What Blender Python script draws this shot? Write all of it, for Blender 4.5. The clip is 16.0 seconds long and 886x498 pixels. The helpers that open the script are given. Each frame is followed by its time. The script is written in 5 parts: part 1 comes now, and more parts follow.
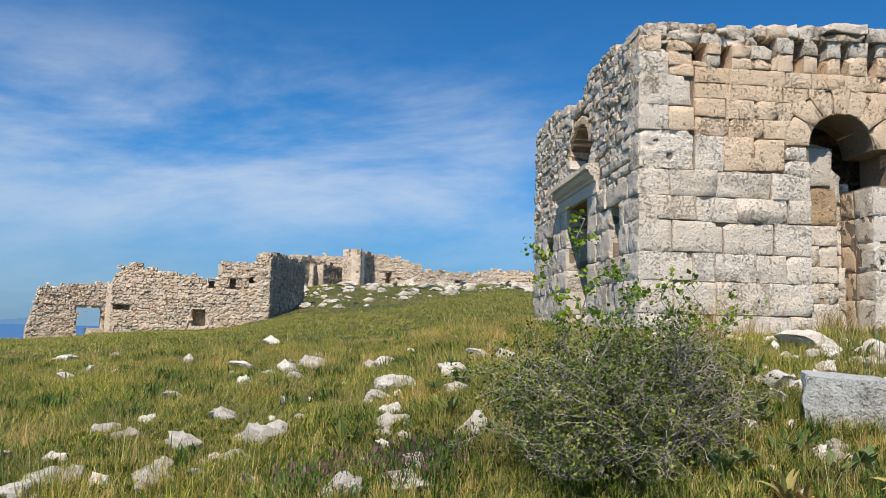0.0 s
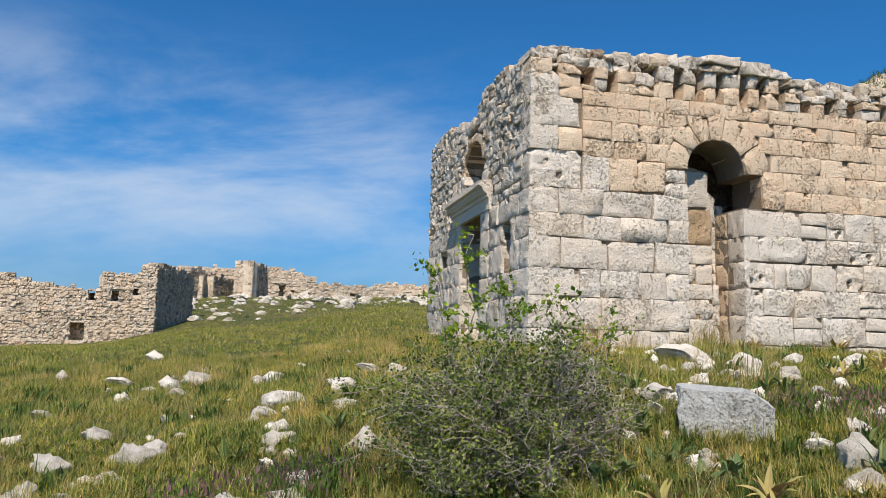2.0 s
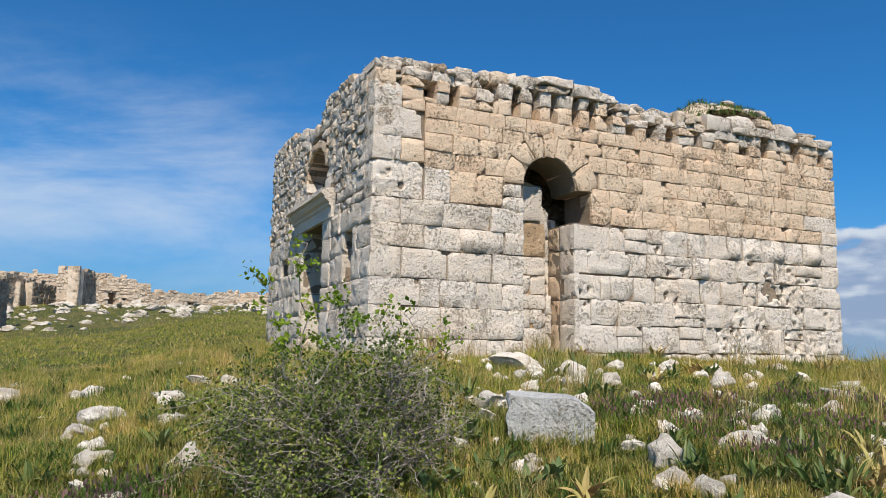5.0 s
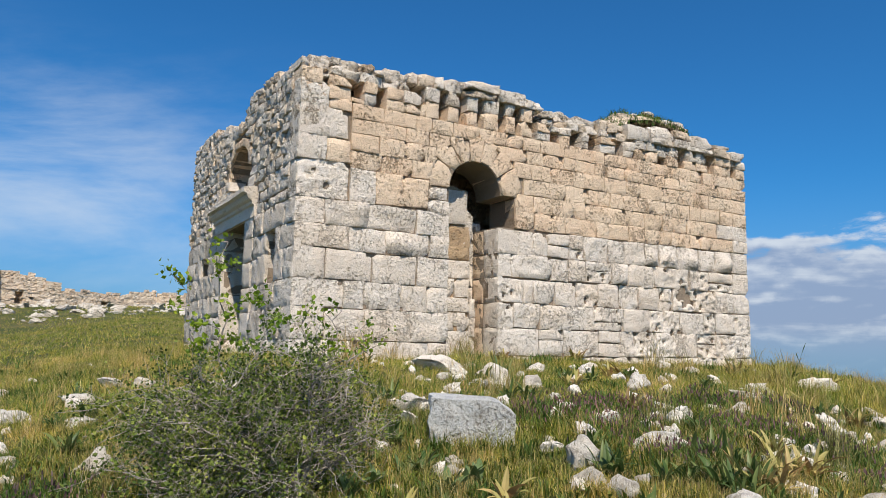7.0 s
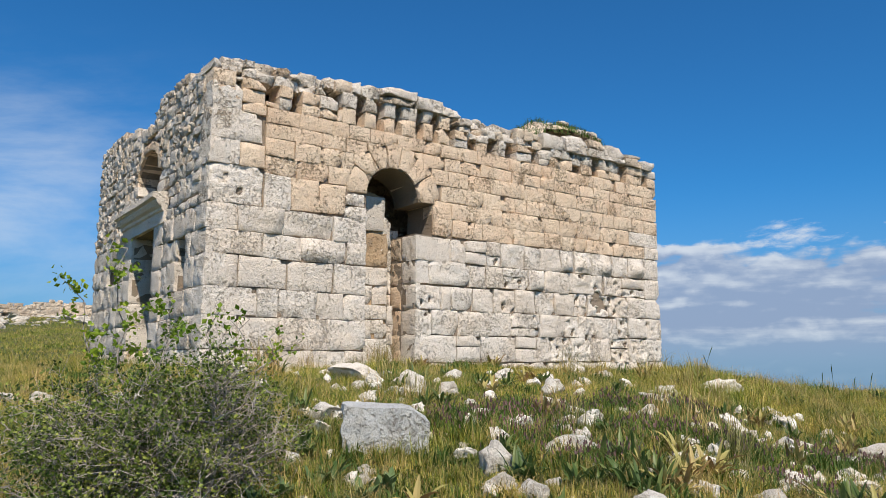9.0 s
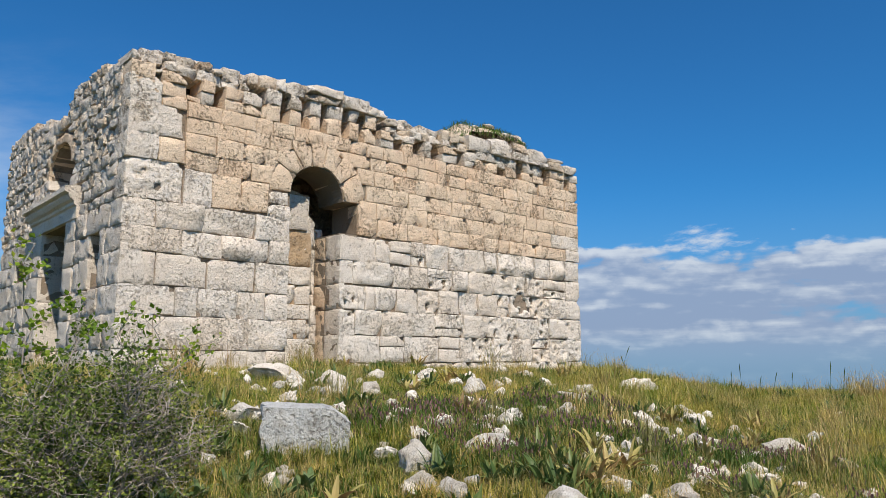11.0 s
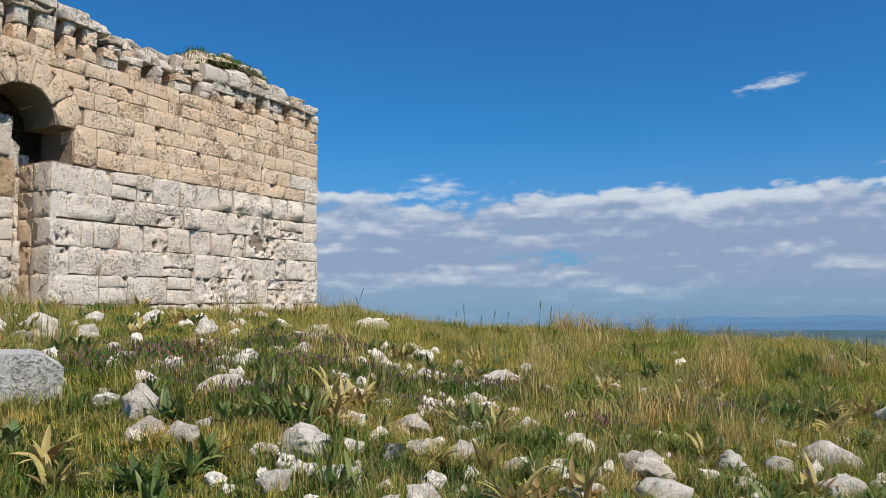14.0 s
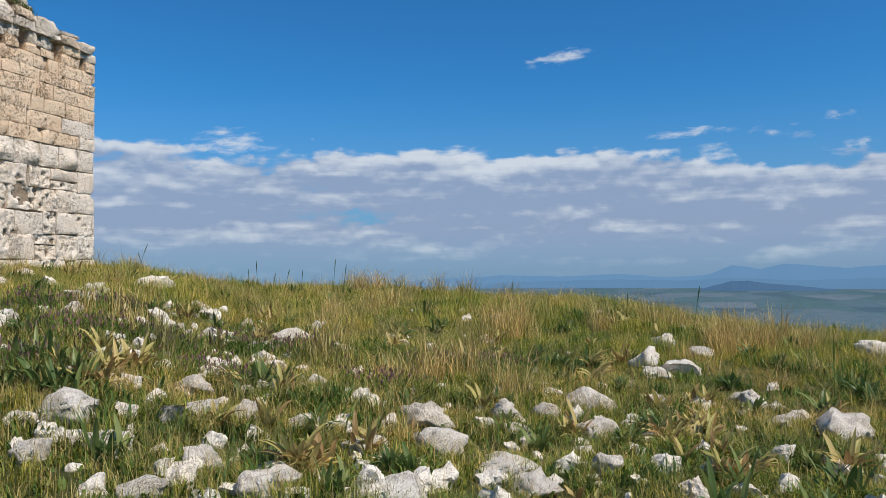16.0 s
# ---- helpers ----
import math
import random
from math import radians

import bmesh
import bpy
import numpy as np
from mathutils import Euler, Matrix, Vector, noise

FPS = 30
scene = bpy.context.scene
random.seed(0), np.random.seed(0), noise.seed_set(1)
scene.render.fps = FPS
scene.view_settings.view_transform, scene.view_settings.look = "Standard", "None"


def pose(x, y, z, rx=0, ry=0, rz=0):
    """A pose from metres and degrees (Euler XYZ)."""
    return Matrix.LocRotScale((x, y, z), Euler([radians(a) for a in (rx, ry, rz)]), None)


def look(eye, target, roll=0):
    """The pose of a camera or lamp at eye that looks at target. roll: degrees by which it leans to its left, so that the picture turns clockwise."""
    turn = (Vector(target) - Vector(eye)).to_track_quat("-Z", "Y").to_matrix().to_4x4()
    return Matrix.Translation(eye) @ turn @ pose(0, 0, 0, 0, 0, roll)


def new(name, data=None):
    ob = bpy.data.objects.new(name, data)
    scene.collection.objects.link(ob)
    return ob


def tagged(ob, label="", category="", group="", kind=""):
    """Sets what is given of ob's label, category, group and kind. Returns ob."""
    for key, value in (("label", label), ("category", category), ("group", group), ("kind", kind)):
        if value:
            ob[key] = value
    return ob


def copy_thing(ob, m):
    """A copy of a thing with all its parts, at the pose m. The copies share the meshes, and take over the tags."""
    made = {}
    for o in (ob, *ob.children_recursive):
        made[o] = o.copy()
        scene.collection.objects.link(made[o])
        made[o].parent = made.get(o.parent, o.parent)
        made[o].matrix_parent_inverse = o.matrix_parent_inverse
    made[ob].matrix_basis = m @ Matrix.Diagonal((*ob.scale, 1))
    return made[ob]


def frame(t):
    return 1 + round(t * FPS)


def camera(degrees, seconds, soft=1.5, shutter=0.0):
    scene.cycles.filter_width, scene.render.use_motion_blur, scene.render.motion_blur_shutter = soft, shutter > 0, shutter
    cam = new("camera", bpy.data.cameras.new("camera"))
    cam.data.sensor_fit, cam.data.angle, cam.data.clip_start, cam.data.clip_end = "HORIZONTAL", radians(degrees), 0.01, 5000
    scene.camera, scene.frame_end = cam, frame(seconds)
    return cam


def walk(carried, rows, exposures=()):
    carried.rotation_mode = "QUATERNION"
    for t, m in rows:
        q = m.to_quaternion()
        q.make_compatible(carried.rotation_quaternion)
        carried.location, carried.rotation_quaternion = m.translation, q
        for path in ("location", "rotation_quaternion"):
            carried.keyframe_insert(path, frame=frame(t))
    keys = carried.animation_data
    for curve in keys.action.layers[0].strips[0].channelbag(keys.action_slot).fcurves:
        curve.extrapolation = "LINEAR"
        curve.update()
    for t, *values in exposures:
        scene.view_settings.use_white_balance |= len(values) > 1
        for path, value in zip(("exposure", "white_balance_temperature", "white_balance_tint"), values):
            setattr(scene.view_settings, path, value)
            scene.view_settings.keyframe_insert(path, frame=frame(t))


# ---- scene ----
cam = camera(60.0, 16.0, soft=0.55)
PATH = [
    (0, pose(0.001, 0.000, 1.601, 95.95, -1.58, -0.00)),
    (0.5, pose(0.019, -0.002, 1.608, 96.31, -1.52, -2.04)),
    (1, pose(0.018, -0.004, 1.612, 96.67, -1.55, -4.43)),
    (1.5, pose(0.038, 0.009, 1.612, 96.98, -1.61, -6.17)),
    (2, pose(0.057, 0.013, 1.617, 97.16, -1.49, -7.75)),
    (2.5, pose(0.081, 0.015, 1.622, 97.31, -1.29, -9.52)),
    (3, pose(0.101, 0.011, 1.624, 97.48, -1.08, -11.85)),
    (3.5, pose(0.120, 0.025, 1.619, 97.76, -1.11, -13.65)),
    (4, pose(0.138, 0.010, 1.622, 98.01, -1.10, -15.03)),
    (4.5, pose(0.156, 0.013, 1.629, 98.07, -0.97, -17.09)),
    (7, pose(0.176, 0.024, 1.621, 98.38, -1.06, -24.78)),
    (7.5, pose(0.208, 0.024, 1.623, 98.60, -0.90, -25.81)),
    (8, pose(0.222, 0.033, 1.613, 98.85, -0.62, -27.66)),
    (8.5, pose(0.263, 0.039, 1.620, 98.94, -0.27, -29.47)),
    (11, pose(0.291, -0.010, 1.606, 99.05, 0.07, -36.03)),
    (11.5, pose(0.274, 0.029, 1.606, 98.75, 0.36, -40.00)),
    (12, pose(0.272, 0.056, 1.601, 98.26, 0.37, -43.45)),
    (12.5, pose(0.273, 0.066, 1.595, 97.75, 0.39, -47.45)),
    (13, pose(0.288, 0.093, 1.589, 96.74, 0.46, -50.60)),
    (13.5, pose(0.301, 0.098, 1.581, 95.72, 0.61, -52.93)),
    (14, pose(0.317, 0.094, 1.574, 94.69, 0.62, -55.62)),
    (14.5, pose(0.332, 0.083, 1.570, 94.03, 0.68, -59.59)),
    (15, pose(0.345, 0.050, 1.567, 93.44, 0.63, -62.82)),
    (15.5, pose(0.354, 0.025, 1.564, 92.30, 0.44, -66.74)),
    (16, pose(0.358, 0.018, 1.564, 91.48, 0.39, -70.55)),
]
walk(cam, PATH, [(0, 0.06), (8.5, 0.05), (12.5, -0.02), (16, -0.03)])

# ---- world and sun ----
SUN_AZ, SUN_EL = 195.0, 52.0      # degrees clockwise from +y, and above the horizon
world = bpy.data.worlds.new("world")
scene.world = world
world.use_nodes = True
wn, wl = world.node_tree.nodes, world.node_tree.links
sky = wn.new("ShaderNodeTexSky")
sky.sky_type, sky.sun_disc = "NISHITA", False
sky.sun_elevation, sky.sun_rotation = radians(SUN_EL), radians(SUN_AZ)
sky.altitude, sky.air_density, sky.dust_density, sky.ozone_density = 300, 1.0, 0.3, 3.0
background = wn["Background"]
background.inputs["Strength"].default_value = 0.082


def wmath(op, a, b=None, c=None, clamp=False):
    m = wn.new("ShaderNodeMath")
    m.operation, m.use_clamp = op, clamp
    for value, socket in zip((a, b, c), m.inputs):
        if isinstance(value, (int, float)):
            socket.default_value = value
        elif value is not None:
            wl.new(value, socket)
    return m.outputs[0]


def wstep(value, lo, hi):
    m = wn.new("ShaderNodeMapRange")
    m.interpolation_type = "SMOOTHSTEP"
    m.inputs["From Min"].default_value, m.inputs["From Max"].default_value = lo, hi
    wl.new(value, m.inputs["Value"])
    return m.outputs[0]


def wmix(fac, a, b, mode="MIX"):
    m = wn.new("ShaderNodeMix")
    m.data_type, m.blend_type = "RGBA", mode
    for value, socket in ((fac, m.inputs[0]), (a, m.inputs[6]), (b, m.inputs[7])):
        if isinstance(value, (int, float)):
            socket.default_value = value
        elif isinstance(value, tuple):
            socket.default_value = (*value, 1)
        else:
            wl.new(value, socket)
    return m.outputs[2]


def wnoise(x, y, z, detail, rough, distort=0.0):
    v = wn.new("ShaderNodeCombineXYZ")
    for value, socket in zip((x, y, z), v.inputs):
        if isinstance(value, (int, float)):
            socket.default_value = value
        else:
            wl.new(value, socket)
    t = wn.new("ShaderNodeTexNoise")
    t.inputs["Scale"].default_value, t.inputs["Detail"].default_value, t.inputs["Roughness"].default_value = 1, detail, rough
    t.inputs["Distortion"].default_value = distort
    wl.new(v.outputs[0], t.inputs["Vector"])
    return t.outputs["Fac"]


way = wn.new("ShaderNodeSeparateXYZ")
wl.new(wn.new("ShaderNodeTexCoord").outputs["Generated"], way.inputs[0])
azimuth = wmath("ARCTAN2", way.outputs["X"], way.outputs["Y"])          # radians, clockwise from +y
height = wmath("MULTIPLY", wmath("ARCSINE", way.outputs["Z"]), 57.2958)  # degrees above the horizon
blue = wmix(1.0, sky.outputs["Color"], (0.26, 0.93, 1.42), "MULTIPLY")
# pale blue air near the horizon
blue = wmix(wmath("MULTIPLY", wmath("SUBTRACT", 1.0, wstep(height, -2.0, 14.0)), 0.8), blue, (2.5, 3.65, 5.9))
# cirrus: long soft streaks over the ruins
slant = wmath("MULTIPLY", azimuth, 57.3)
cirrus_a = wnoise(wmath("MULTIPLY", wmath("ADD", slant, wmath("MULTIPLY", height, 1.6)), 0.03), wmath("MULTIPLY", wmath("SUBTRACT", height, wmath("MULTIPLY", slant, 0.22)), 0.12), 5.2, 10, 0.6, 0.2)
cirrus_b = wnoise(wmath("MULTIPLY", slant, 0.05), wmath("MULTIPLY", height, 0.1), 8.1, 3, 0.5)
cirrus = wmath("MULTIPLY", wstep(cirrus_a, 0.34, 0.74), wstep(cirrus_b, 0.18, 0.46))
cirrus = wmath("MULTIPLY", cirrus, wmath("SUBTRACT", 1.0, wstep(azimuth, 0.0, 0.36)))
cirrus = wmath("MULTIPLY", cirrus, wmath("SUBTRACT", 1.0, wstep(height, 13.0, 24.0)))
cirrus = wmath("MULTIPLY", cirrus, wmath("ADD", wmath("MULTIPLY", wstep(height, 2.0, 12.0), 0.6), 0.4))
blue = wmix(wmath("MULTIPLY", cirrus, 0.72, None, True), blue, (8.2, 9.0, 10.0))
# cumulus bank low over the plain
def wheads(x, y):
    """Rounded cloud heads, 0 to 1."""
    v = wn.new("ShaderNodeCombineXYZ")
    wl.new(x, v.inputs[0])
    wl.new(y, v.inputs[1])
    t = wn.new("ShaderNodeTexVoronoi")
    t.feature = "SMOOTH_F1"
    t.inputs["Scale"].default_value, t.inputs["Smoothness"].default_value = 1.0, 0.35
    wl.new(v.outputs[0], t.inputs["Vector"])
    return wmath("SUBTRACT", 1.0, t.outputs["Distance"])


def puff(up):
    h = wmath("ADD", height, up)
    body = wnoise(wmath("MULTIPLY", slant, 0.075), wmath("MULTIPLY", h, 0.36), 2.4, 9, 0.53, 0.15)
    ragged = wmath("MULTIPLY", wmath("SUBTRACT", wnoise(wmath("MULTIPLY", slant, 0.8), wmath("MULTIPLY", h, 1.4), 7.7, 6, 0.6), 0.5), 1.1)
    big = wheads(wmath("ADD", wmath("MULTIPLY", slant, 0.33), ragged), wmath("ADD", wmath("MULTIPLY", h, 0.62), ragged))
    small = wheads(wmath("ADD", wmath("MULTIPLY", slant, 0.95), ragged), wmath("ADD", wmath("MULTIPLY", h, 1.5), ragged))
    heads_ = wmath("ADD", wmath("MULTIPLY", big, 0.17), wmath("MULTIPLY", small, 0.08))
    return wmath("ADD", wmath("MULTIPLY", body, 0.78), heads_)


puffs, puffs_up = puff(0.0), puff(0.65)
need = wmath("ADD", wmath("ADD", wmath("MULTIPLY", wstep(height, 4.5, 11.5), 0.38), wmath("MULTIPLY", wstep(height, 10.0, 14.0), 0.6)), 0.27)
over = wmath("SUBTRACT", puffs, need)
bank = wmath("MULTIPLY", wstep(over, 0.0, 0.10), wstep(height, -1.5, 3.2))
bank = wmath("MULTIPLY", bank, wstep(azimuth, 0.35, 0.75))
billow = wnoise(wmath("MULTIPLY", slant, 0.10), wmath("MULTIPLY", height, 0.95), 3.9, 7, 0.52, 0.15)
light = wmath("SUBTRACT", wmath("MULTIPLY", wmath("SUBTRACT", puffs, puffs_up), 5.5), wmath("MULTIPLY", over, 0.75))
light = wmath("ADD", light, wmath("MULTIPLY", wmath("SUBTRACT", billow, 0.5), 2.4))
light = wmath("SUBTRACT", light, wmath("MULTIPLY", wmath("SUBTRACT", 1.0, wstep(height, 3.0, 9.0)), 0.62))
light = wstep(light, -0.9, 0.75)
cloud = wmix(light, (3.5, 4.5, 6.5), (8.2, 8.8, 9.6))
blue = wmix(wmath("MULTIPLY", bank, 0.9), blue, cloud)
# a few high wisps and puffs beside the bank: (azimuth, height, half length, half thickness, slope), degrees
for az_, el_, long_, thick_, slope_ in ((79.2, 15.2, 2.9, 0.55, 0.16), (88.6, 9.5, 3.0, 0.4, 0.06), (90.3, 8.0, 1.6, 0.75, 0.04), (55.2, 9.2, 3.6, 1.0, -0.02), (72.5, 8.5, 2.6, 0.7, 0.03)):
    along = wmath("SUBTRACT", slant, az_)
    up = wmath("SUBTRACT", wmath("SUBTRACT", height, el_), wmath("MULTIPLY", along, slope_))
    reach = wmath("ADD", wmath("POWER", wmath("ABSOLUTE", wmath("DIVIDE", along, long_)), 2.0), wmath("POWER", wmath("ABSOLUTE", wmath("DIVIDE", up, thick_)), 2.0))
    fray = wnoise(wmath("MULTIPLY", wmath("SUBTRACT", slant, wmath("MULTIPLY", height, 0.8)), 0.55), wmath("MULTIPLY", height, 1.6), az_, 8, 0.62, 0.3)
    shape_ = wstep(wmath("SUBTRACT", wmath("MULTIPLY", fray, 4.0), wmath("ADD", reach, 0.9)), 0.25, 1.8)
    blue = wmix(wmath("MULTIPLY", shape_, 0.8), blue, (8.2, 8.8, 9.6))
wl.new(blue, background.inputs["Color"])
sun = new("sun", bpy.data.lights.new("sun", "SUN"))
sun.data.energy, sun.data.angle, sun.data.color = 5.0, radians(0.6), (1.0, 0.91, 0.785)
a, e = radians(SUN_AZ), radians(SUN_EL)
sun.matrix_world = look((0, 0, 0), (-math.sin(a) * math.cos(e), -math.cos(a) * math.cos(e), -math.sin(e)))

# ---- materials ----
def material(name, rough=0.9):
    m = bpy.data.materials.new(name)
    m.use_nodes = True
    n, l = m.node_tree.nodes, m.node_tree.links
    b = n["Principled BSDF"]
    b.inputs["Roughness"].default_value = rough
    b.inputs["Specular IOR Level"].default_value = 0.25
    return m, n, l, b


def noise_node(n, l, scale, detail=6, rough=0.6, vector=None):
    t = n.new("ShaderNodeTexNoise")
    t.inputs["Scale"].default_value, t.inputs["Detail"].default_value, t.inputs["Roughness"].default_value = scale, detail, rough
    if vector:
        l.new(vector, t.inputs["Vector"])
    return t.outputs["Fac"]


def noise_tint(n, l, scale, vector):
    t = n.new("ShaderNodeTexNoise")
    t.inputs["Scale"].default_value = scale
    l.new(vector, t.inputs["Vector"])
    return t.outputs["Color"]


def ramp(n, l, fac, stops):
    r = n.new("ShaderNodeValToRGB")
    while len(r.color_ramp.elements) < len(stops):
        r.color_ramp.elements.new(0.5)
    for el, (p, c) in zip(r.color_ramp.elements, stops):
        el.position, el.color = p, (*c, 1)
    l.new(fac, r.inputs["Fac"])
    return r.outputs["Color"]


def mix(n, l, mode, fac, a, b):
    m = n.new("ShaderNodeMix")
    m.data_type, m.blend_type = "RGBA", mode
    for value, socket in ((fac, m.inputs[0]), (a, m.inputs[6]), (b, m.inputs[7])):
        if isinstance(value, (int, float)):
            socket.default_value = value
        elif isinstance(value, tuple):
            socket.default_value = (*value, 1)
        else:
            l.new(value, socket)
    return m.outputs[2]


def math_node(n, l, op, a, b=None, clamp=False):
    m = n.new("ShaderNodeMath")
    m.operation, m.use_clamp = op, clamp
    for value, socket in ((a, m.inputs[0]), (b, m.inputs[1])):
        if isinstance(value, (int, float)):
            socket.default_value = value
        elif value is not None:
            l.new(value, socket)
    return m.outputs[0]


def limestone(name, pale, dark, stain, pits=1.0, stain_amount=0.5, lichen=0.35, scale=1.0, relief=0.042, joined=False):
    """Weathered stone: tone by piece, soft blotches, fine grain, hollows eaten in patches, a little grey lichen."""
    m, n, l, b = material(name, 0.92)
    co = n.new("ShaderNodeTexCoord").outputs["Object"]
    info = n.new("ShaderNodeNewGeometry").outputs["Random Per Island"] if joined else n.new("ShaderNodeObjectInfo").outputs["Random"]
    base = ramp(n, l, info, [(0.0, dark), (0.35, pale), (0.8, pale), (1.0, tuple(0.55 * a + 0.45 * c for a, c in zip(pale, stain)))])
    big = noise_node(n, l, 1.3 * scale, 6, 0.62, co)
    c = mix(n, l, "MIX", math_node(n, l, "MULTIPLY", ramp(n, l, big, [(0.44, (0, 0, 0)), (0.68, (1, 1, 1))]), stain_amount), base, stain)
    grain = noise_node(n, l, 42 * scale, 6, 0.7, co)
    c = mix(n, l, "MULTIPLY", 0.8, c, ramp(n, l, grain, [(0.30, (0.64, 0.58, 0.51)), (0.46, (0.95, 0.94, 0.92)), (0.66, (1.12, 1.12, 1.12))]))
    mid = noise_node(n, l, 5.5 * scale, 9, 0.68, co)
    c = mix(n, l, "MIX", math_node(n, l, "MULTIPLY", ramp(n, l, mid, [(0.54, (0, 0, 0)), (0.70, (1, 1, 1))]), lichen), c, (0.40, 0.35, 0.29))
    # hollows: ragged, of many sizes, in patches that differ from stone to stone
    ragged = noise_node(n, l, 21 * scale, 6, 0.62, mix(n, l, "ADD", 0.08, co, noise_tint(n, l, 6 * scale, co)))
    where = math_node(n, l, "ADD", noise_node(n, l, 2.1 * scale, 4, 0.55, co), math_node(n, l, "MULTIPLY", math_node(n, l, "SUBTRACT", info, 0.5), 0.16))
    edge = math_node(n, l, "SUBTRACT", ragged, math_node(n, l, "MULTIPLY", math_node(n, l, "SUBTRACT", where, 0.5), 0.55))
    pit = ramp(n, l, edge, [(0.34, (0, 0, 0)), (0.44, (1, 1, 1))])
    c = mix(n, l, "MULTIPLY", min(1.0, 0.62 * pits), c, ramp(n, l, pit, [(0.0, (0.34, 0.29, 0.23)), (0.8, (1, 1, 1))]))
    l.new(c, b.inputs["Base Color"])
    height = math_node(n, l, "ADD", math_node(n, l, "MULTIPLY", grain, 0.7), math_node(n, l, "ADD", math_node(n, l, "MULTIPLY", pit, 0.9 * pits), math_node(n, l, "MULTIPLY", mid, 1.5)))
    bump = n.new("ShaderNodeBump")
    bump.inputs["Strength"].default_value, bump.inputs["Distance"].default_value = 1.0, relief / scale
    l.new(height, bump.inputs["Height"])
    l.new(bump.outputs["Normal"], b.inputs["Normal"])
    return m


WHITE = limestone("white_limestone", (0.89, 0.80, 0.695), (0.80, 0.70, 0.59), (0.86, 0.70, 0.54), 0.75, 0.5, 0.10)
TAN = limestone("tan_limestone", (0.89, 0.70, 0.51), (0.81, 0.62, 0.44), (0.86, 0.60, 0.40), 1.0, 0.7, 0.14)
GREYSTONE = limestone("grey_limestone", (0.80, 0.72, 0.62), (0.66, 0.58, 0.49), (0.72, 0.58, 0.43), 1.0, 0.5, 0.3)
RUBBLE = limestone("rubble_stone", (0.82, 0.69, 0.54), (0.72, 0.59, 0.45), (0.78, 0.57, 0.39), 0.9, 0.6, 0.3, 0.8)
# ruin stone darkened to paint in the shade of walls facing away; some lichen
SHADESTONE = limestone("shaded_ruin_stone", (0.62, 0.51, 0.39), (0.30, 0.24, 0.18), (0.52, 0.39, 0.27), 1.0, 0.6, 0.5, 0.6, 0.04, True)
# mortar darkened to paint in the shade of crevices between the stones
MORTAR = limestone("shaded_lime_mortar", (0.34, 0.27, 0.20), (0.30, 0.24, 0.18), (0.36, 0.26, 0.17), 0.7, 0.6, 0.3)
RUIN = limestone("ruin_stone", (0.80, 0.66, 0.51), (0.62, 0.49, 0.37), (0.80, 0.58, 0.40), 0.8, 0.6, 0.3, 0.6, 0.04, True)
SCREE = limestone("outcrop_stone", (0.74, 0.68, 0.58), (0.58, 0.52, 0.44), (0.62, 0.50, 0.37), 0.8, 0.6, 0.4, 0.8, 0.04, True)
PLASTER = limestone("ochre_plaster", (0.50, 0.33, 0.18), (0.46, 0.30, 0.17), (0.60, 0.45, 0.30), 1.0, 0.8, 0.4)
ROCK = limestone("field_rock", (0.90, 0.84, 0.75), (0.80, 0.73, 0.64), (0.78, 0.66, 0.51), 0.6, 0.5, 0.14, 1.6, 0.035)
MARBLE = limestone("grey_block_stone", (0.64, 0.64, 0.62), (0.64, 0.64, 0.62), (0.66, 0.62, 0.56), 0.7, 0.4, 0.40)


def meadow_material():
    m, n, l, b = material("meadow_ground", 0.95)
    co = n.new("ShaderNodeTexCoord").outputs["Object"]
    big = noise_node(n, l, 0.35, 6, 0.6, co)
    c = ramp(n, l, big, [(0.35, (0.055, 0.075, 0.02)), (0.5, (0.085, 0.095, 0.03)), (0.65, (0.14, 0.12, 0.055))])
    fine = noise_node(n, l, 9, 8, 0.75, co)
    c = mix(n, l, "MULTIPLY", 0.8, c, ramp(n, l, fine, [(0.3, (0.45, 0.45, 0.4)), (0.65, (1.3, 1.25, 1.1))]))
    # plain far below: field colours tinted blue to paint in the haze
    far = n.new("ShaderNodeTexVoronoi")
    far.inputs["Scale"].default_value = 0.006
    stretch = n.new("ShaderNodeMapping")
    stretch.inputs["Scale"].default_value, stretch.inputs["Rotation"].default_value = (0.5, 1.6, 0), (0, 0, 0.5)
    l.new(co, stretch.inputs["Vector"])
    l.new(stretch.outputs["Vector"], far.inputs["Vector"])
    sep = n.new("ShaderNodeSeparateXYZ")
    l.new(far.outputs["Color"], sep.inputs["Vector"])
    hazed_fields = ramp(n, l, sep.outputs["X"], [(0.0, (0.05, 0.095, 0.13)), (0.35, (0.06, 0.12, 0.13)), (0.7, (0.075, 0.13, 0.16)), (1.0, (0.12, 0.16, 0.19))])
    hazed_fields = mix(n, l, "MULTIPLY", 0.5, hazed_fields, ramp(n, l, noise_node(n, l, 0.03, 8, 0.7, co), [(0.35, (0.4, 0.5, 0.5)), (0.6, (1.1, 1.1, 1.1))]))
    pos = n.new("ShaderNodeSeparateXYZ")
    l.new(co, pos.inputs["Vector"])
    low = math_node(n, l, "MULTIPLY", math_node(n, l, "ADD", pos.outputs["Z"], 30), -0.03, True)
    c = mix(n, l, "MIX", low, c, hazed_fields)
    l.new(c, b.inputs["Base Color"])
    bump = n.new("ShaderNodeBump")
    bump.inputs["Distance"].default_value = 0.06
    l.new(fine, bump.inputs["Height"])
    l.new(bump.outputs["Normal"], b.inputs["Normal"])
    return m


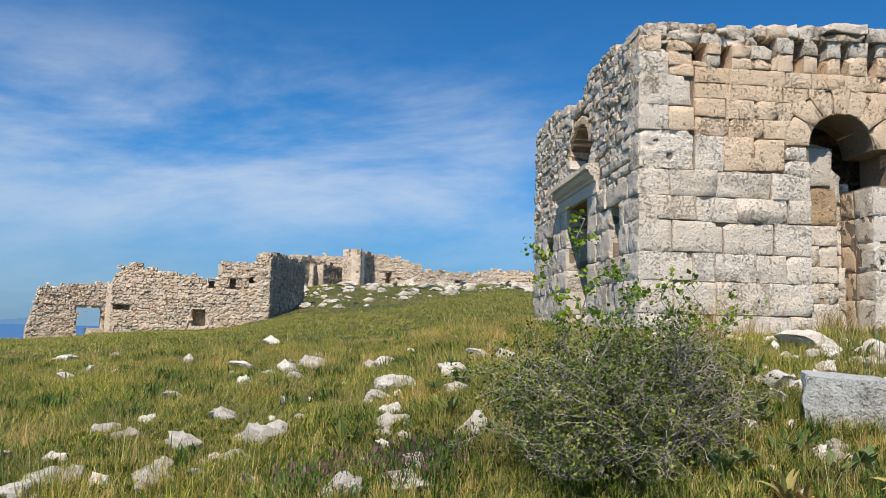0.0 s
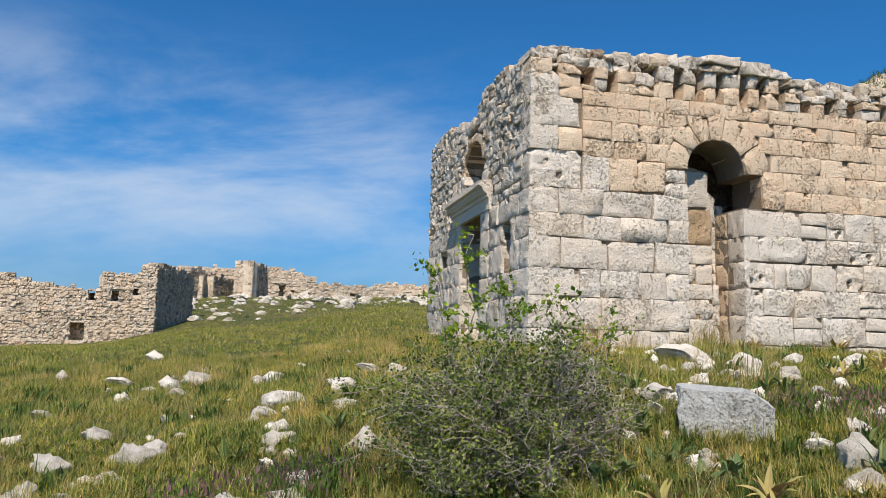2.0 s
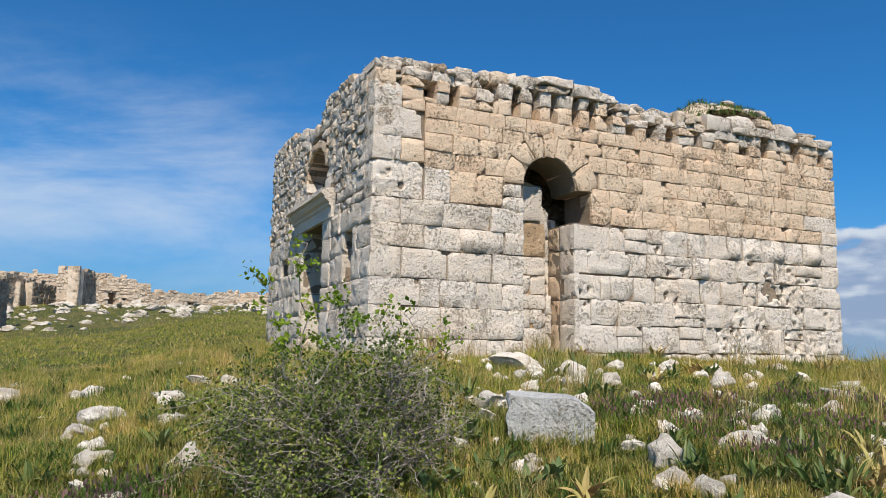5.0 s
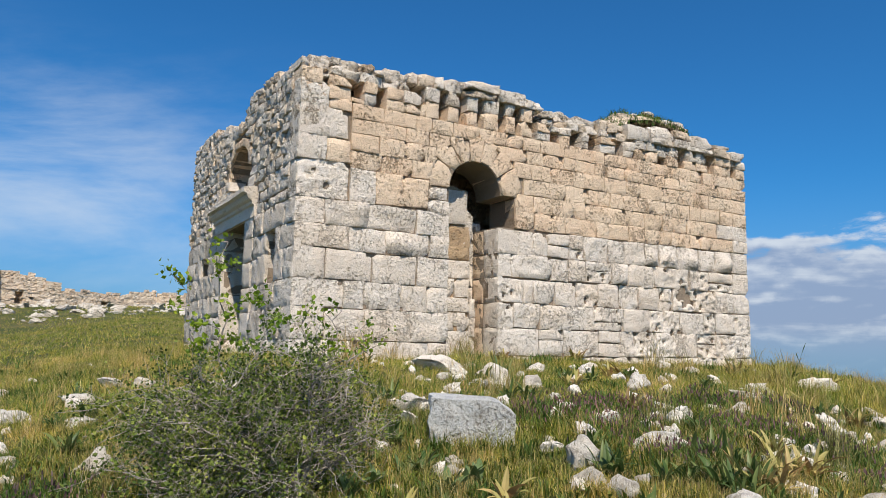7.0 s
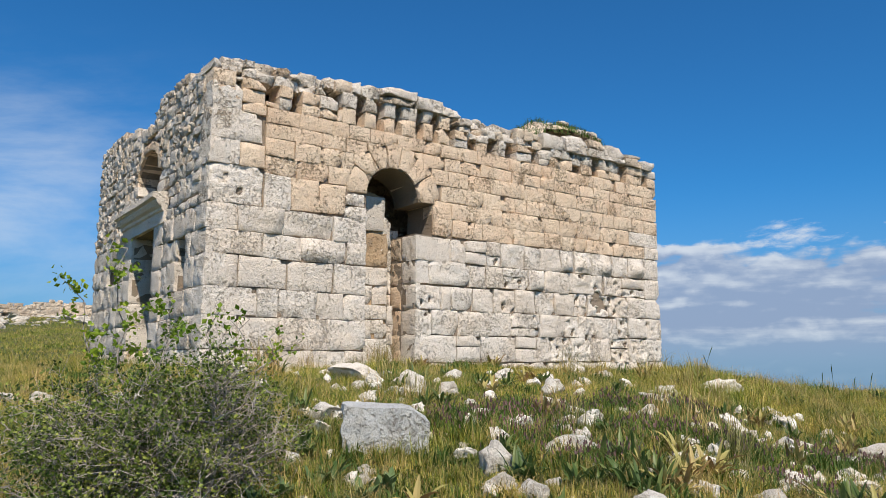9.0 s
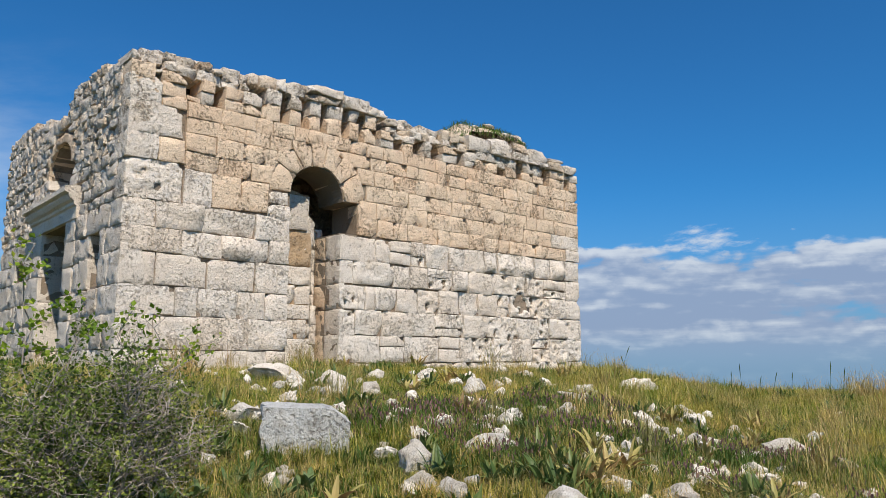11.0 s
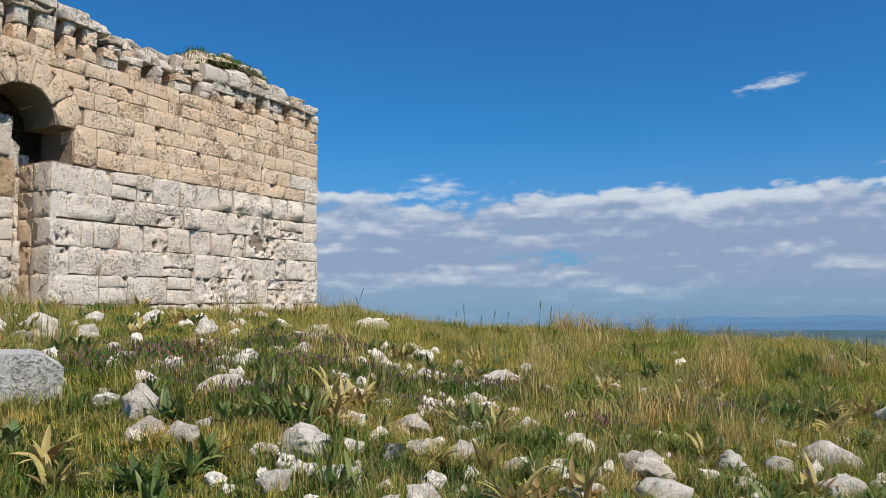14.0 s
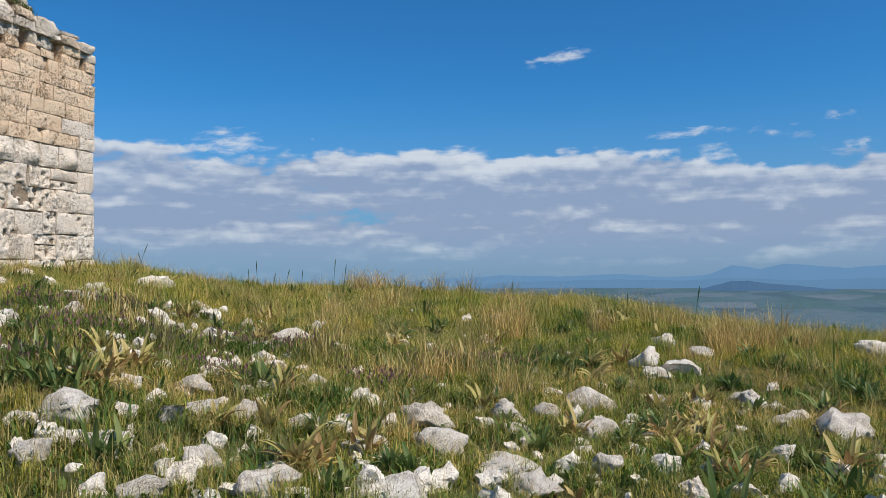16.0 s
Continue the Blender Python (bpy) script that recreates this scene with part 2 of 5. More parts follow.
def leaf_material(name, tones, trans=0.35, rough=0.6, drift=None):
    """Thin leaves: tone by leaf, light that comes through. drift: a tint that spreads in wide veils."""
    m, n, l, b = material(name, rough)
    info = n.new("ShaderNodeNewGeometry").outputs["Random Per Island"]
    c = ramp(n, l, info, tones)
    co = n.new("ShaderNodeTexCoord").outputs["Object"]
    if drift:
        flat = n.new("ShaderNodeMapping")
        flat.inputs["Scale"].default_value = (0.6, 1.2, 0.3)
        l.new(co, flat.inputs["Vector"])
        veil = ramp(n, l, noise_node(n, l, 0.55, 5, 0.62, flat.outputs["Vector"]), [(0.47, (0, 0, 0)), (0.66, (1, 1, 1))])
        c = mix(n, l, "MIX", math_node(n, l, "MULTIPLY", veil, 0.55), c, drift)
    c = mix(n, l, "MULTIPLY", 0.85, c, ramp(n, l, noise_node(n, l, 1.1, 4, 0.6, co), [(0.36, (0.48, 0.62, 0.45)), (0.64, (1.34, 1.2, 1.0))]))
    l.new(c, b.inputs["Base Color"])
    t = n.new("ShaderNodeBsdfTranslucent")
    l.new(c, t.inputs["Color"])
    s = n.new("ShaderNodeMixShader")
    s.inputs[0].default_value = trans
    l.new(b.outputs[0], s.inputs[1])
    l.new(t.outputs[0], s.inputs[2])
    l.new(s.outputs[0], n["Material Output"].inputs["Surface"])
    return m


GROUND = meadow_material()
GRASS = leaf_material("grass", [(0.0, (0.08, 0.14, 0.016)), (0.3, (0.20, 0.26, 0.03)), (0.6, (0.34, 0.37, 0.055)), (0.85, (0.54, 0.49, 0.10)), (1.0, (0.74, 0.63, 0.28))], 0.28, 0.6, (0.48, 0.31, 0.10))
STRAW = leaf_material("dry_grass", [(0.0, (0.30, 0.23, 0.08)), (0.5, (0.54, 0.41, 0.17)), (0.85, (0.80, 0.64, 0.34)), (1.0, (0.46, 0.27, 0.13))], 0.3)
HERB = leaf_material("herb_leaf", [(0.0, (0.07, 0.13, 0.03)), (0.6, (0.12, 0.20, 0.045)), (1.0, (0.19, 0.26, 0.07))], 0.4)
STRAP = leaf_material("strap_leaf", [(0.0, (0.08, 0.14, 0.045)), (0.7, (0.14, 0.20, 0.065)), (1.0, (0.26, 0.30, 0.11))], 0.35, 0.42)
YELLOWED = leaf_material("yellowed_strap_leaf", [(0.0, (0.20, 0.22, 0.08)), (0.35, (0.56, 0.47, 0.19)), (0.7, (0.62, 0.46, 0.22)), (1.0, (0.32, 0.18, 0.09))], 0.3, 0.5)
PURPLE = leaf_material("purple_flower", [(0.0, (0.15, 0.08, 0.09)), (1.0, (0.28, 0.17, 0.19))])
SPROUT = leaf_material("young_leaf", [(0.0, (0.16, 0.26, 0.025)), (0.6, (0.26, 0.37, 0.035)), (1.0, (0.40, 0.48, 0.06))], 0.4, 0.5)
BROADLEAF = leaf_material("grey_green_leaf", [(0.0, (0.13, 0.19, 0.08)), (0.6, (0.20, 0.27, 0.12)), (1.0, (0.28, 0.35, 0.18))], 0.25, 0.5)
BUSHLEAF = leaf_material("bush_leaf", [(0.0, (0.05, 0.08, 0.018)), (0.6, (0.17, 0.22, 0.045)), (1.0, (0.46, 0.50, 0.13))], 0.3, 0.5)


def bark_material(name, a, b_):
    m, n, l, b = material(name, 0.9)
    co = n.new("ShaderNodeTexCoord").outputs["Object"]
    l.new(ramp(n, l, noise_node(n, l, 18, 6, 0.7, co), [(0.35, a), (0.65, b_)]), b.inputs["Base Color"])
    return m


BARK = bark_material("grey_bark", (0.12, 0.095, 0.08), (0.56, 0.49, 0.42))


def haze_glow_material(name, colour, glow):
    """Plain far backdrop; its blue colour and emission stand in for kilometres of haze."""
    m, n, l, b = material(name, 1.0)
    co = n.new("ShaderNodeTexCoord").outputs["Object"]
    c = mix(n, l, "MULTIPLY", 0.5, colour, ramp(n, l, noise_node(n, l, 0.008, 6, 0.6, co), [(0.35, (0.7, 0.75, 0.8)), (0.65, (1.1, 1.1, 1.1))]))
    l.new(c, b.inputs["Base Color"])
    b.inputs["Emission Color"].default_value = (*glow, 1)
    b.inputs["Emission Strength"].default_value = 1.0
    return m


# farther hills emit a paler blue, in place of thicker haze
HILL_NEAR = haze_glow_material("near_hill_haze_glow", (0.02, 0.04, 0.06), (0.045, 0.105, 0.20))
HILL_MID = haze_glow_material("mid_hill_haze_glow", (0.02, 0.04, 0.06), (0.088, 0.19, 0.33))
HILL_FAR = haze_glow_material("far_hill_haze_glow", (0.02, 0.04, 0.06), (0.105, 0.22, 0.385))
SEA = haze_glow_material("sea_water_haze_glow", (0.02, 0.06, 0.12), (0.05, 0.13, 0.29))

# ---- the lie of the land ----
# heights along rays from the start of the walk: (degrees clockwise from +y, [(distance, height), ...])
LAND = [
    (-60, [(3, 0), (9, 0.1), (20, -0.3), (60, -4), (160, -14), (600, -35), (4900, -60)]),
    (-30, [(3, 0), (6, 0.15), (12, 0.4), (22, 0.55), (60, 0.25), (110, -4), (200, -14), (600, -35), (4900, -60)]),
    (-18, [(3, 0), (6, 0.25), (12, 0.62), (22, 0.95), (35, 1.05), (60, 0.95), (90, 3), (160, 0), (600, -30), (4900, -70)]),
    (-8, [(3, 0.05), (6, 0.35), (12, 0.8), (22, 1.2), (35, 1.75), (60, 2.7), (90, 7.0), (130, 7.5), (600, -20), (4900, -80)]),
    (5, [(3, 0.05), (6, 0.45), (9, 0.85), (12.4, 1.25), (16, 1.6), (22, 1.85), (35, 2.7), (60, 4.6), (90, 7.2), (140, 8), (600, -30), (4900, -100)]),
    (15, [(3, 0.05), (6, 0.5), (7.6, 0.75), (9, 1.05), (12, 1.62), (14, 1.75), (22, 1.85), (60, 4), (120, 4), (600, -40), (4900, -100)]),
    (30, [(3, 0.05), (6, 0.5), (7.6, 0.78), (9, 1.05), (12, 1.5), (14.5, 1.72), (22, 1.75), (40, 1), (120, -12), (600, -60), (4900, -100)]),
    (45, [(3, 0.05), (6, 0.6), (9, 1.0), (12, 1.3), (16, 1.52), (20, 1.68), (26, 1.6), (36, 0.7), (60, -4), (200, -30), (600, -80), (4900, -100)]),
    (60, [(3, 0.05), (6, 0.35), (9, 0.5), (13.3, 0.72), (18, 1.02), (23, 1.12), (30, 0.8), (40, -0.6), (60, -6), (200, -40), (600, -90), (4900, -100)]),
    (80, [(3, 0), (6, 0.12), (8.8, 0.2), (12, 0.4), (18, 0.72), (22, 0.8), (28, 0.5), (40, -2), (60, -9), (200, -50), (600, -95), (4900, -100)]),
    (96, [(3, 0), (6, 0.05), (9, 0.12), (12, 0.3), (15, 0.4), (20, 0), (30, -2.5), (60, -14), (200, -60), (600, -98), (4900, -100)]),
    (125, [(3, 0), (6, 0), (12, -0.3), (20, -1.6), (60, -16), (200, -60), (600, -98), (4900, -100)]),
    (210, [(3, 0), (12, -0.4), (60, -10), (200, -40), (600, -80), (4900, -100)]),
]
AZ = np.array([row[0] for row in LAND] + [300.0])


def land(x, y, rough=True):
    """Height of the ground at x, y (arrays or numbers)."""
    x, y = np.asarray(x, float), np.asarray(y, float)
    r = np.hypot(x, y)
    az = (np.degrees(np.arctan2(x, y)) + 60) % 360 - 60
    levels = []
    for _, row in LAND + [LAND[0]]:
        d, h = [math.log(1 + p[0]) for p in row], [p[1] for p in row]
        levels.append(sum(np.interp(np.log(1 + r * k), d, h) for k in (0.84, 0.92, 1, 1.08, 1.16)) / 5)
    levels = np.array(levels)
    i = np.clip(np.searchsorted(AZ, az, side="right") - 1, 0, len(AZ) - 2)
    f = (az - AZ[i]) / (AZ[i + 1] - AZ[i])
    f = f * f * (3 - 2 * f)
    lo = np.take_along_axis(levels, i[None, ...], 0)[0]
    hi = np.take_along_axis(levels, i[None, ...] + 1, 0)[0]
    z = lo + (hi - lo) * f
    if rough:
        k = np.clip(1 - r / 300, 0, 1)
        z = z + k * (0.035 * np.sin(1.9 * x + 0.7 * y) * np.sin(1.3 * y - 0.4 * x) + 0.02 * np.sin(4.1 * x) * np.sin(3.7 * y + 1))
    return z


def mesh_object(name, verts, faces, material, parent=None, smooth=False):
    me = bpy.data.meshes.new(name)
    me.from_pydata(verts, [], faces)
    me.materials.append(material)
    if smooth:
        me.shade_smooth()
    ob = new(name, me)
    ob.parent = parent
    return ob


def build_ground():
    rings = np.concatenate([np.linspace(0.4, 30, 110), np.geomspace(30.6, 4900, 90)])
    n = 300
    ang = np.linspace(0, 2 * math.pi, n, endpoint=False)
    x, y = np.outer(rings, np.sin(ang)), np.outer(rings, np.cos(ang))
    z = land(x, y)
    verts = np.stack([x, y, z], -1).reshape(-1, 3).tolist() + [[0, 0, float(land(0.0, 0.01))]]
    faces = []
    for i in range(len(rings) - 1):
        for j in range(n):
            k = (j + 1) % n
            faces.append((i * n + j, (i + 1) * n + j, (i + 1) * n + k, i * n + k))
    faces += [(j, (j + 1) % n, len(verts) - 1) for j in range(n)]
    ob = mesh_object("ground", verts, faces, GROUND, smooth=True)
    return tagged(ob, "grassy hillside meadow falling to a plain tinted blue for haze", "ground", kind="structure")


build_ground()

# ---- the stone building ----
def part(name, bm, mat, parent, label=""):
    me = bpy.data.meshes.new(name)
    bm.to_mesh(me)
    bm.free()
    me.materials.append(mat)
    ob = new(name, me)
    ob.parent = parent
    return tagged(ob, label)


def slab(outline, d0, d1, place):
    """A prism over an outline in wall coordinates (along, up), from depth d0 to d1."""
    bm = bmesh.new()
    front = [bm.verts.new(place(s, -d0, z)) for s, z in outline]
    back = [bm.verts.new(place(s, -d1, z)) for s, z in outline]
    bm.faces.new(front).normal_update()
    bm.faces.new(back[::-1]).normal_update()
    for i in range(len(outline)):
        j = (i + 1) % len(outline)
        bm.faces.new((front[j], front[i], back[i], back[j]))
    bmesh.ops.triangulate(bm, faces=[f for f in bm.faces if len(f.verts) > 4])
    bmesh.ops.recalc_face_normals(bm, faces=bm.faces)
    return bm


RNG = random.Random(7)


def stone_verts(shape, place, wide, high, depth=0.34, out=0.0, bulge=0.03, rough=0.012, wobble=0.014, nx=None, nz=None, lean=0.0, chip=0.5, edgy=1.0, pits=()):
    """One dressed stone. shape(u, v) gives (along, up); place turns (along, out, up) into a point."""
    nx = nx or max(3, min(8, round(wide / 0.11)))
    nz = nz or max(3, min(6, round(high / 0.11)))
    su, sv = min(0.1, 0.003 / wide), min(0.1, 0.003 / high)
    eu, ev = min(0.22, 0.010 / wide), min(0.22, 0.010 / high)
    us = [0.0, su, eu] + [eu + (1 - 2 * eu) * i / nx for i in range(1, nx)] + [1 - eu, 1 - su, 1.0]
    vs = [0.0, sv, ev] + [ev + (1 - 2 * ev) * i / nz for i in range(1, nz)] + [1 - ev, 1 - sv, 1.0]
    seed = Vector((RNG.uniform(0, 90), RNG.uniform(0, 90), RNG.uniform(0, 90)))
    chips = [RNG.random() < chip * 0.5 for _ in range(4)]
    csize = [RNG.uniform(0.05, 0.15) for _ in range(4)]
    bu, bv, br = RNG.uniform(0.35, 0.65), RNG.uniform(0.35, 0.55), RNG.uniform(0.3, 0.45)
    verts, faces = [], []
    nu, nv = len(us), len(vs)
    for j, v in enumerate(vs):
        for i, u in enumerate(us):
            s, z = shape(u, v)
            p = Vector((s, 0, z)) + seed
            s += wobble * noise.noise(p * 3.1) * 1.6
            z += wobble * noise.noise(p * 3.3 + Vector((9, 0, 0))) * 1.6
            if i in (0, nu - 1) or j in (0, nv - 1):
                o = out - depth
            else:
                ring = min(i, nu - 1 - i, j, nv - 1 - j)
                pillow = (0.82, 0.96, 1.0)[min(ring, 3) - 1]
                if bulge > 0.1:
                    lobe = math.exp(-((u - bu) / br) ** 2 - ((v - bv) / br) ** 2) * (1 + 0.5 * noise.noise(p * 6))
                    o = out + bulge * pillow * max(0, min(1, 1.5 * lobe - 0.2))
                else:
                    o = out + 0.5 * bulge * pillow * max(0, 0.6 + 1.1 * noise.noise(p * 2.6)) + lean * (v - 0.5)
                o += pillow * (rough * 1.9 * noise.noise(p * 5.5) + rough * 1.9 * noise.noise(p * 14) + 0.008 * noise.noise(p * 31))
                if i in (1, nu - 2) or j in (1, nv - 2):
                    o -= 0.002 + 0.026 * edgy * max(0, noise.noise(p * 4 + Vector((3, 3, 3))))
                for k, (cu, cv) in enumerate(((0, 0), (1, 0), (0, 1), (1, 1))):
                    if chips[k]:
                        q = math.hypot((u - cu) * wide, (v - cv) * high)
                        o -= 0.14 * max(0, 1 - q / csize[k])
                for hs, hz, hr in pits:
                    d = math.hypot(s - hs, z - hz) * (1 + 0.5 * noise.noise(p * 9)) / hr
                    if d < 1:
                        o -= 0.16 * math.sqrt(1 - d * d)
            verts.append(place(s, o, z))
    for j in range(nv - 1):
        for i in range(nu - 1):
            a = j * nu + i
            faces.append((a, a + 1, a + 1 + nu, a + nu))
    return verts, faces


def add_stone(parent, mat, shape, place, wide, high, name="stone_block", **kw):
    verts, faces = stone_verts(shape, place, wide, high, **kw)
    me = bpy.data.meshes.new(name)
    me.from_pydata(verts, [], faces)
    me.materials.append(mat)
    row = next(i for i in range(1, len(verts)) if faces[i][0] != i)   # faces in a row
    rows = len(faces) // row
    me.polygons.foreach_set("use_smooth", [1 < i % row < row - 2 and 1 < i // row < rows - 2 for i in range(len(faces))])
    ob = new(name, me)
    ob.parent = parent
    return ob


def rect(s0, s1, z0, z1, j=0.008):
    """A stone's outline with a joint left round it and corners a little off."""
    q = [(s + RNG.uniform(-j, j), z + RNG.uniform(-j, j)) for s, z in ((s0 + 0.002, z0 + 0.002), (s1 - 0.002, z0 + 0.002), (s0 + 0.002, z1 - 0.002), (s1 - 0.002, z1 - 0.002))]

    def shape(u, v):
        return tuple((q[0][k] * (1 - u) + q[1][k] * u) * (1 - v) + (q[2][k] * (1 - u) + q[3][k] * u) * v for k in (0, 1))
    return shape


building = new("stone_chapel")
tagged(building, "ruined roofless-looking ashlar limestone chapel with arched doorway and corbel row", "building")
building.matrix_world = pose(3.12, 12.31, 1.7, 0, 0, 90 - 84.47)
LONG, WIDE = 11.18, 7.9


def south(s, out, z):
    return (s, -out, z)


def west(s, out, z):
    return (-out, s, z)


def east(s, out, z):
    return (LONG + out, s, z)


ARCH_S, ARCH_Z, ARCH_R = 3.53, 3.12, 0.575


def arc(cs, cz, r, a0, a1, n, ry=None):
    return [(cs + r * math.cos(radians(a0 + (a1 - a0) * i / n)), cz + (ry or r) * math.sin(radians(a0 + (a1 - a0) * i / n))) for i in range(n + 1)]


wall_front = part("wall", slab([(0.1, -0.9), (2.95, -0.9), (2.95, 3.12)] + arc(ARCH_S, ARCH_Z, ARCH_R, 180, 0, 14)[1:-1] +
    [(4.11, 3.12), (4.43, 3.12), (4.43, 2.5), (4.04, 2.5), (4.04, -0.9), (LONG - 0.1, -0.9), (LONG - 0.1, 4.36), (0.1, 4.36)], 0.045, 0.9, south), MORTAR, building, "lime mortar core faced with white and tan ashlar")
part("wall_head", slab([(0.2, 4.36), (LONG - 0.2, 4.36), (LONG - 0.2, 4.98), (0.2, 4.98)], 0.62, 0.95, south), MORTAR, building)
SLITS = ((1.0, 1.5, 1.3, 2.34), (5.85, 6.5, 1.55, 2.36))     # narrow windows of the side wall: from, to, sill, head
wall_side = part("wall", slab([(1.5, -0.9), (2.95, -0.9), (2.95, 2.6), (4.55, 2.6), (4.55, -0.9), (5.85, -0.9), (5.85, 3.2), (1.5, 3.2)], 0.06, 0.9, west), MORTAR, building, "grey rubble wall with doorway under a moulded lintel")
for s0, s1, z0, z1 in ((0.9, 1.0, -0.9, 3.2), (1.0, 1.5, -0.9, 1.3), (1.0, 1.5, 2.34, 3.2), (5.85, 6.5, -0.9, 1.55), (5.85, 6.5, 2.36, 3.2), (6.5, WIDE, -0.9, 3.2)):
    part("wall", slab([(s0, z0), (s1, z0), (s1, z1), (s0, z1)], 0.06, 0.9, west), MORTAR, building)
part("wall_head", slab([(0.9, 3.2), (2.9, 3.2), (2.9, 3.75)] + arc(3.65, 3.75, 0.75, 180, 0, 12, 0.52)[1:-1] + [(4.4, 3.75), (4.4, 3.2), (WIDE, 3.2), (WIDE, 4.75), (0.9, 4.75)], 0.06, 0.9, west), MORTAR, building)
part("wall", slab([(0.9, -0.9), (WIDE, -0.9), (WIDE, 4.8), (0.9, 4.8)], 0.06, 0.9, east), GREYSTONE, building)
part("wall", slab([(0.05, -0.9), (LONG - 0.05, -0.9), (LONG - 0.05, 4.8), (0.05, 4.8)], WIDE - 0.9, WIDE, south), GREYSTONE, building)


HEAD_LINE = ((0, 4.98), (0.24, 5.10), (0.66, 5.15), (1.09, 5.15), (1.53, 5.12), (2.0, 5.13), (2.46, 5.17), (2.95, 5.22), (3.6, 5.26), (4.25, 5.24), (4.74, 5.16), (5.09, 5.02), (5.7, 5.03), (6.44, 5.06), (7.24, 5.06), (8.6, 5.20), (9.5, 5.18), (10.58, 5.08), (11.18, 4.98))


def head_line(s):
    """Height to which the long wall still stands."""
    return float(np.interp(s, [q[0] for q in HEAD_LINE], [q[1] for q in HEAD_LINE]))


def roof_z(x, y):
    z = head_line(x) - 0.16 + 0.10 * noise.noise(Vector((x * 1.7, y * 1.7, 3))) + 0.08 * noise.noise(Vector((x * 5, y * 5, 8)))
    mound = 0.78 * math.exp(-((x - 8.75) / 1.55) ** 4) * math.exp(-((y - 0.95) / 0.75) ** 2)
    return z + mound + 0.2 * math.exp(-((x - 1.2) / 1.6) ** 2 - ((y - 0.8) / 0.6) ** 2)


def rubble_roof():
    bm = bmesh.new()
    nx, ny = 60, 40
    grid = [[bm.verts.new((0.25 + (LONG - 0.5) * i / nx, 0.4 + (WIDE - 0.4) * j / ny, roof_z(0.25 + (LONG - 0.5) * i / nx, 0.4 + (WIDE - 0.4) * j / ny))) for i in range(nx + 1)] for j in range(ny + 1)]
    for j in range(ny):
        for i in range(nx):
            bm.faces.new((grid[j][i], grid[j][i + 1], grid[j + 1][i + 1], grid[j + 1][i]))
    # underside closes the room
    under = [bm.verts.new(p) for p in ((0.25, 0.45, 4.6), (LONG - 0.25, 0.45, 4.6), (LONG - 0.25, WIDE + 0.05, 4.6), (0.25, WIDE + 0.05, 4.6))]
    bm.faces.new(under)
    return part("roof", bm, RUBBLE, building, "rubble vault fill grown over with weeds")


rubble_roof()


def opening_push(shape, cs, cz, r, ry=None):
    """Keeps a stone's outline off an arch."""
    k = (ry or r) / r

    def pushed(u, v):
        s, z = shape(u, v)
        d = math.hypot(s - cs, (z - cz) / k)
        if z > cz - 0.02 and d < r:
            d = max(d, 0.01)
            s, z = cs + (s - cs) * r / d, cz + (z - cz) * r / d
        return s, z
    return pushed


# courses of the long wall: (bottom, top); joints along each where they are plain to see
QUOIN = [(-0.55, 0.25), (0.25, 0.79), (0.79, 1.25), (1.25, 1.77), (1.77, 2.18), (2.18, 2.61), (2.61, 3.27), (3.27, 3.69), (3.69, 4.20), (4.20, 4.66)]
NEAR = [  # from the corner to the doorway
    [0.0, 1.25, 2.2, 2.55, 2.95],
    [0.0, 0.58, 1.3, 2.2, 2.95],
    [0.0, 0.9, 1.28, 1.98, 2.5, 2.95],
    [0.0, 0.56, 1.42, 2.3, 2.95],
    [0.0, 0.98, 1.66, 2.55, 2.95],
    [0.0, 0.52, 1.3, 2.26, 2.95],
]
NEAR_TOP = [0.05, 0.03, 0.02, 0.0, -0.02, -0.02]
BOSSES = [(0.82, 2.39, 0.13), (1.73, 2.45, 0.12), (2.14, 1.95, 0.14), (5.02, 1.94, 0.13), (7.01, 1.89, 0.15), (8.11, 2.3, 0.2), (8.68, 2.3, 0.16), (9.25, 2.32, 0.18), (10.23, 2.33, 0.22), (6.4, 2.3, 0.12)]


# hollows eaten into the stones
HOLES = [(8.95, 1.5, 0.17), (9.15, 1.40, 0.14), (9.38, 1.52, 0.09), (9.02, 1.28, 0.08), (9.3, 1.33, 0.06), (8.46, 1.98, 0.07), (0.2, 2.98, 0.05), (0.53, 2.84, 0.055), (0.28, 3.06, 0.04), (8.6, 0.62, 0.07), (9.9, 0.5, 0.06)]


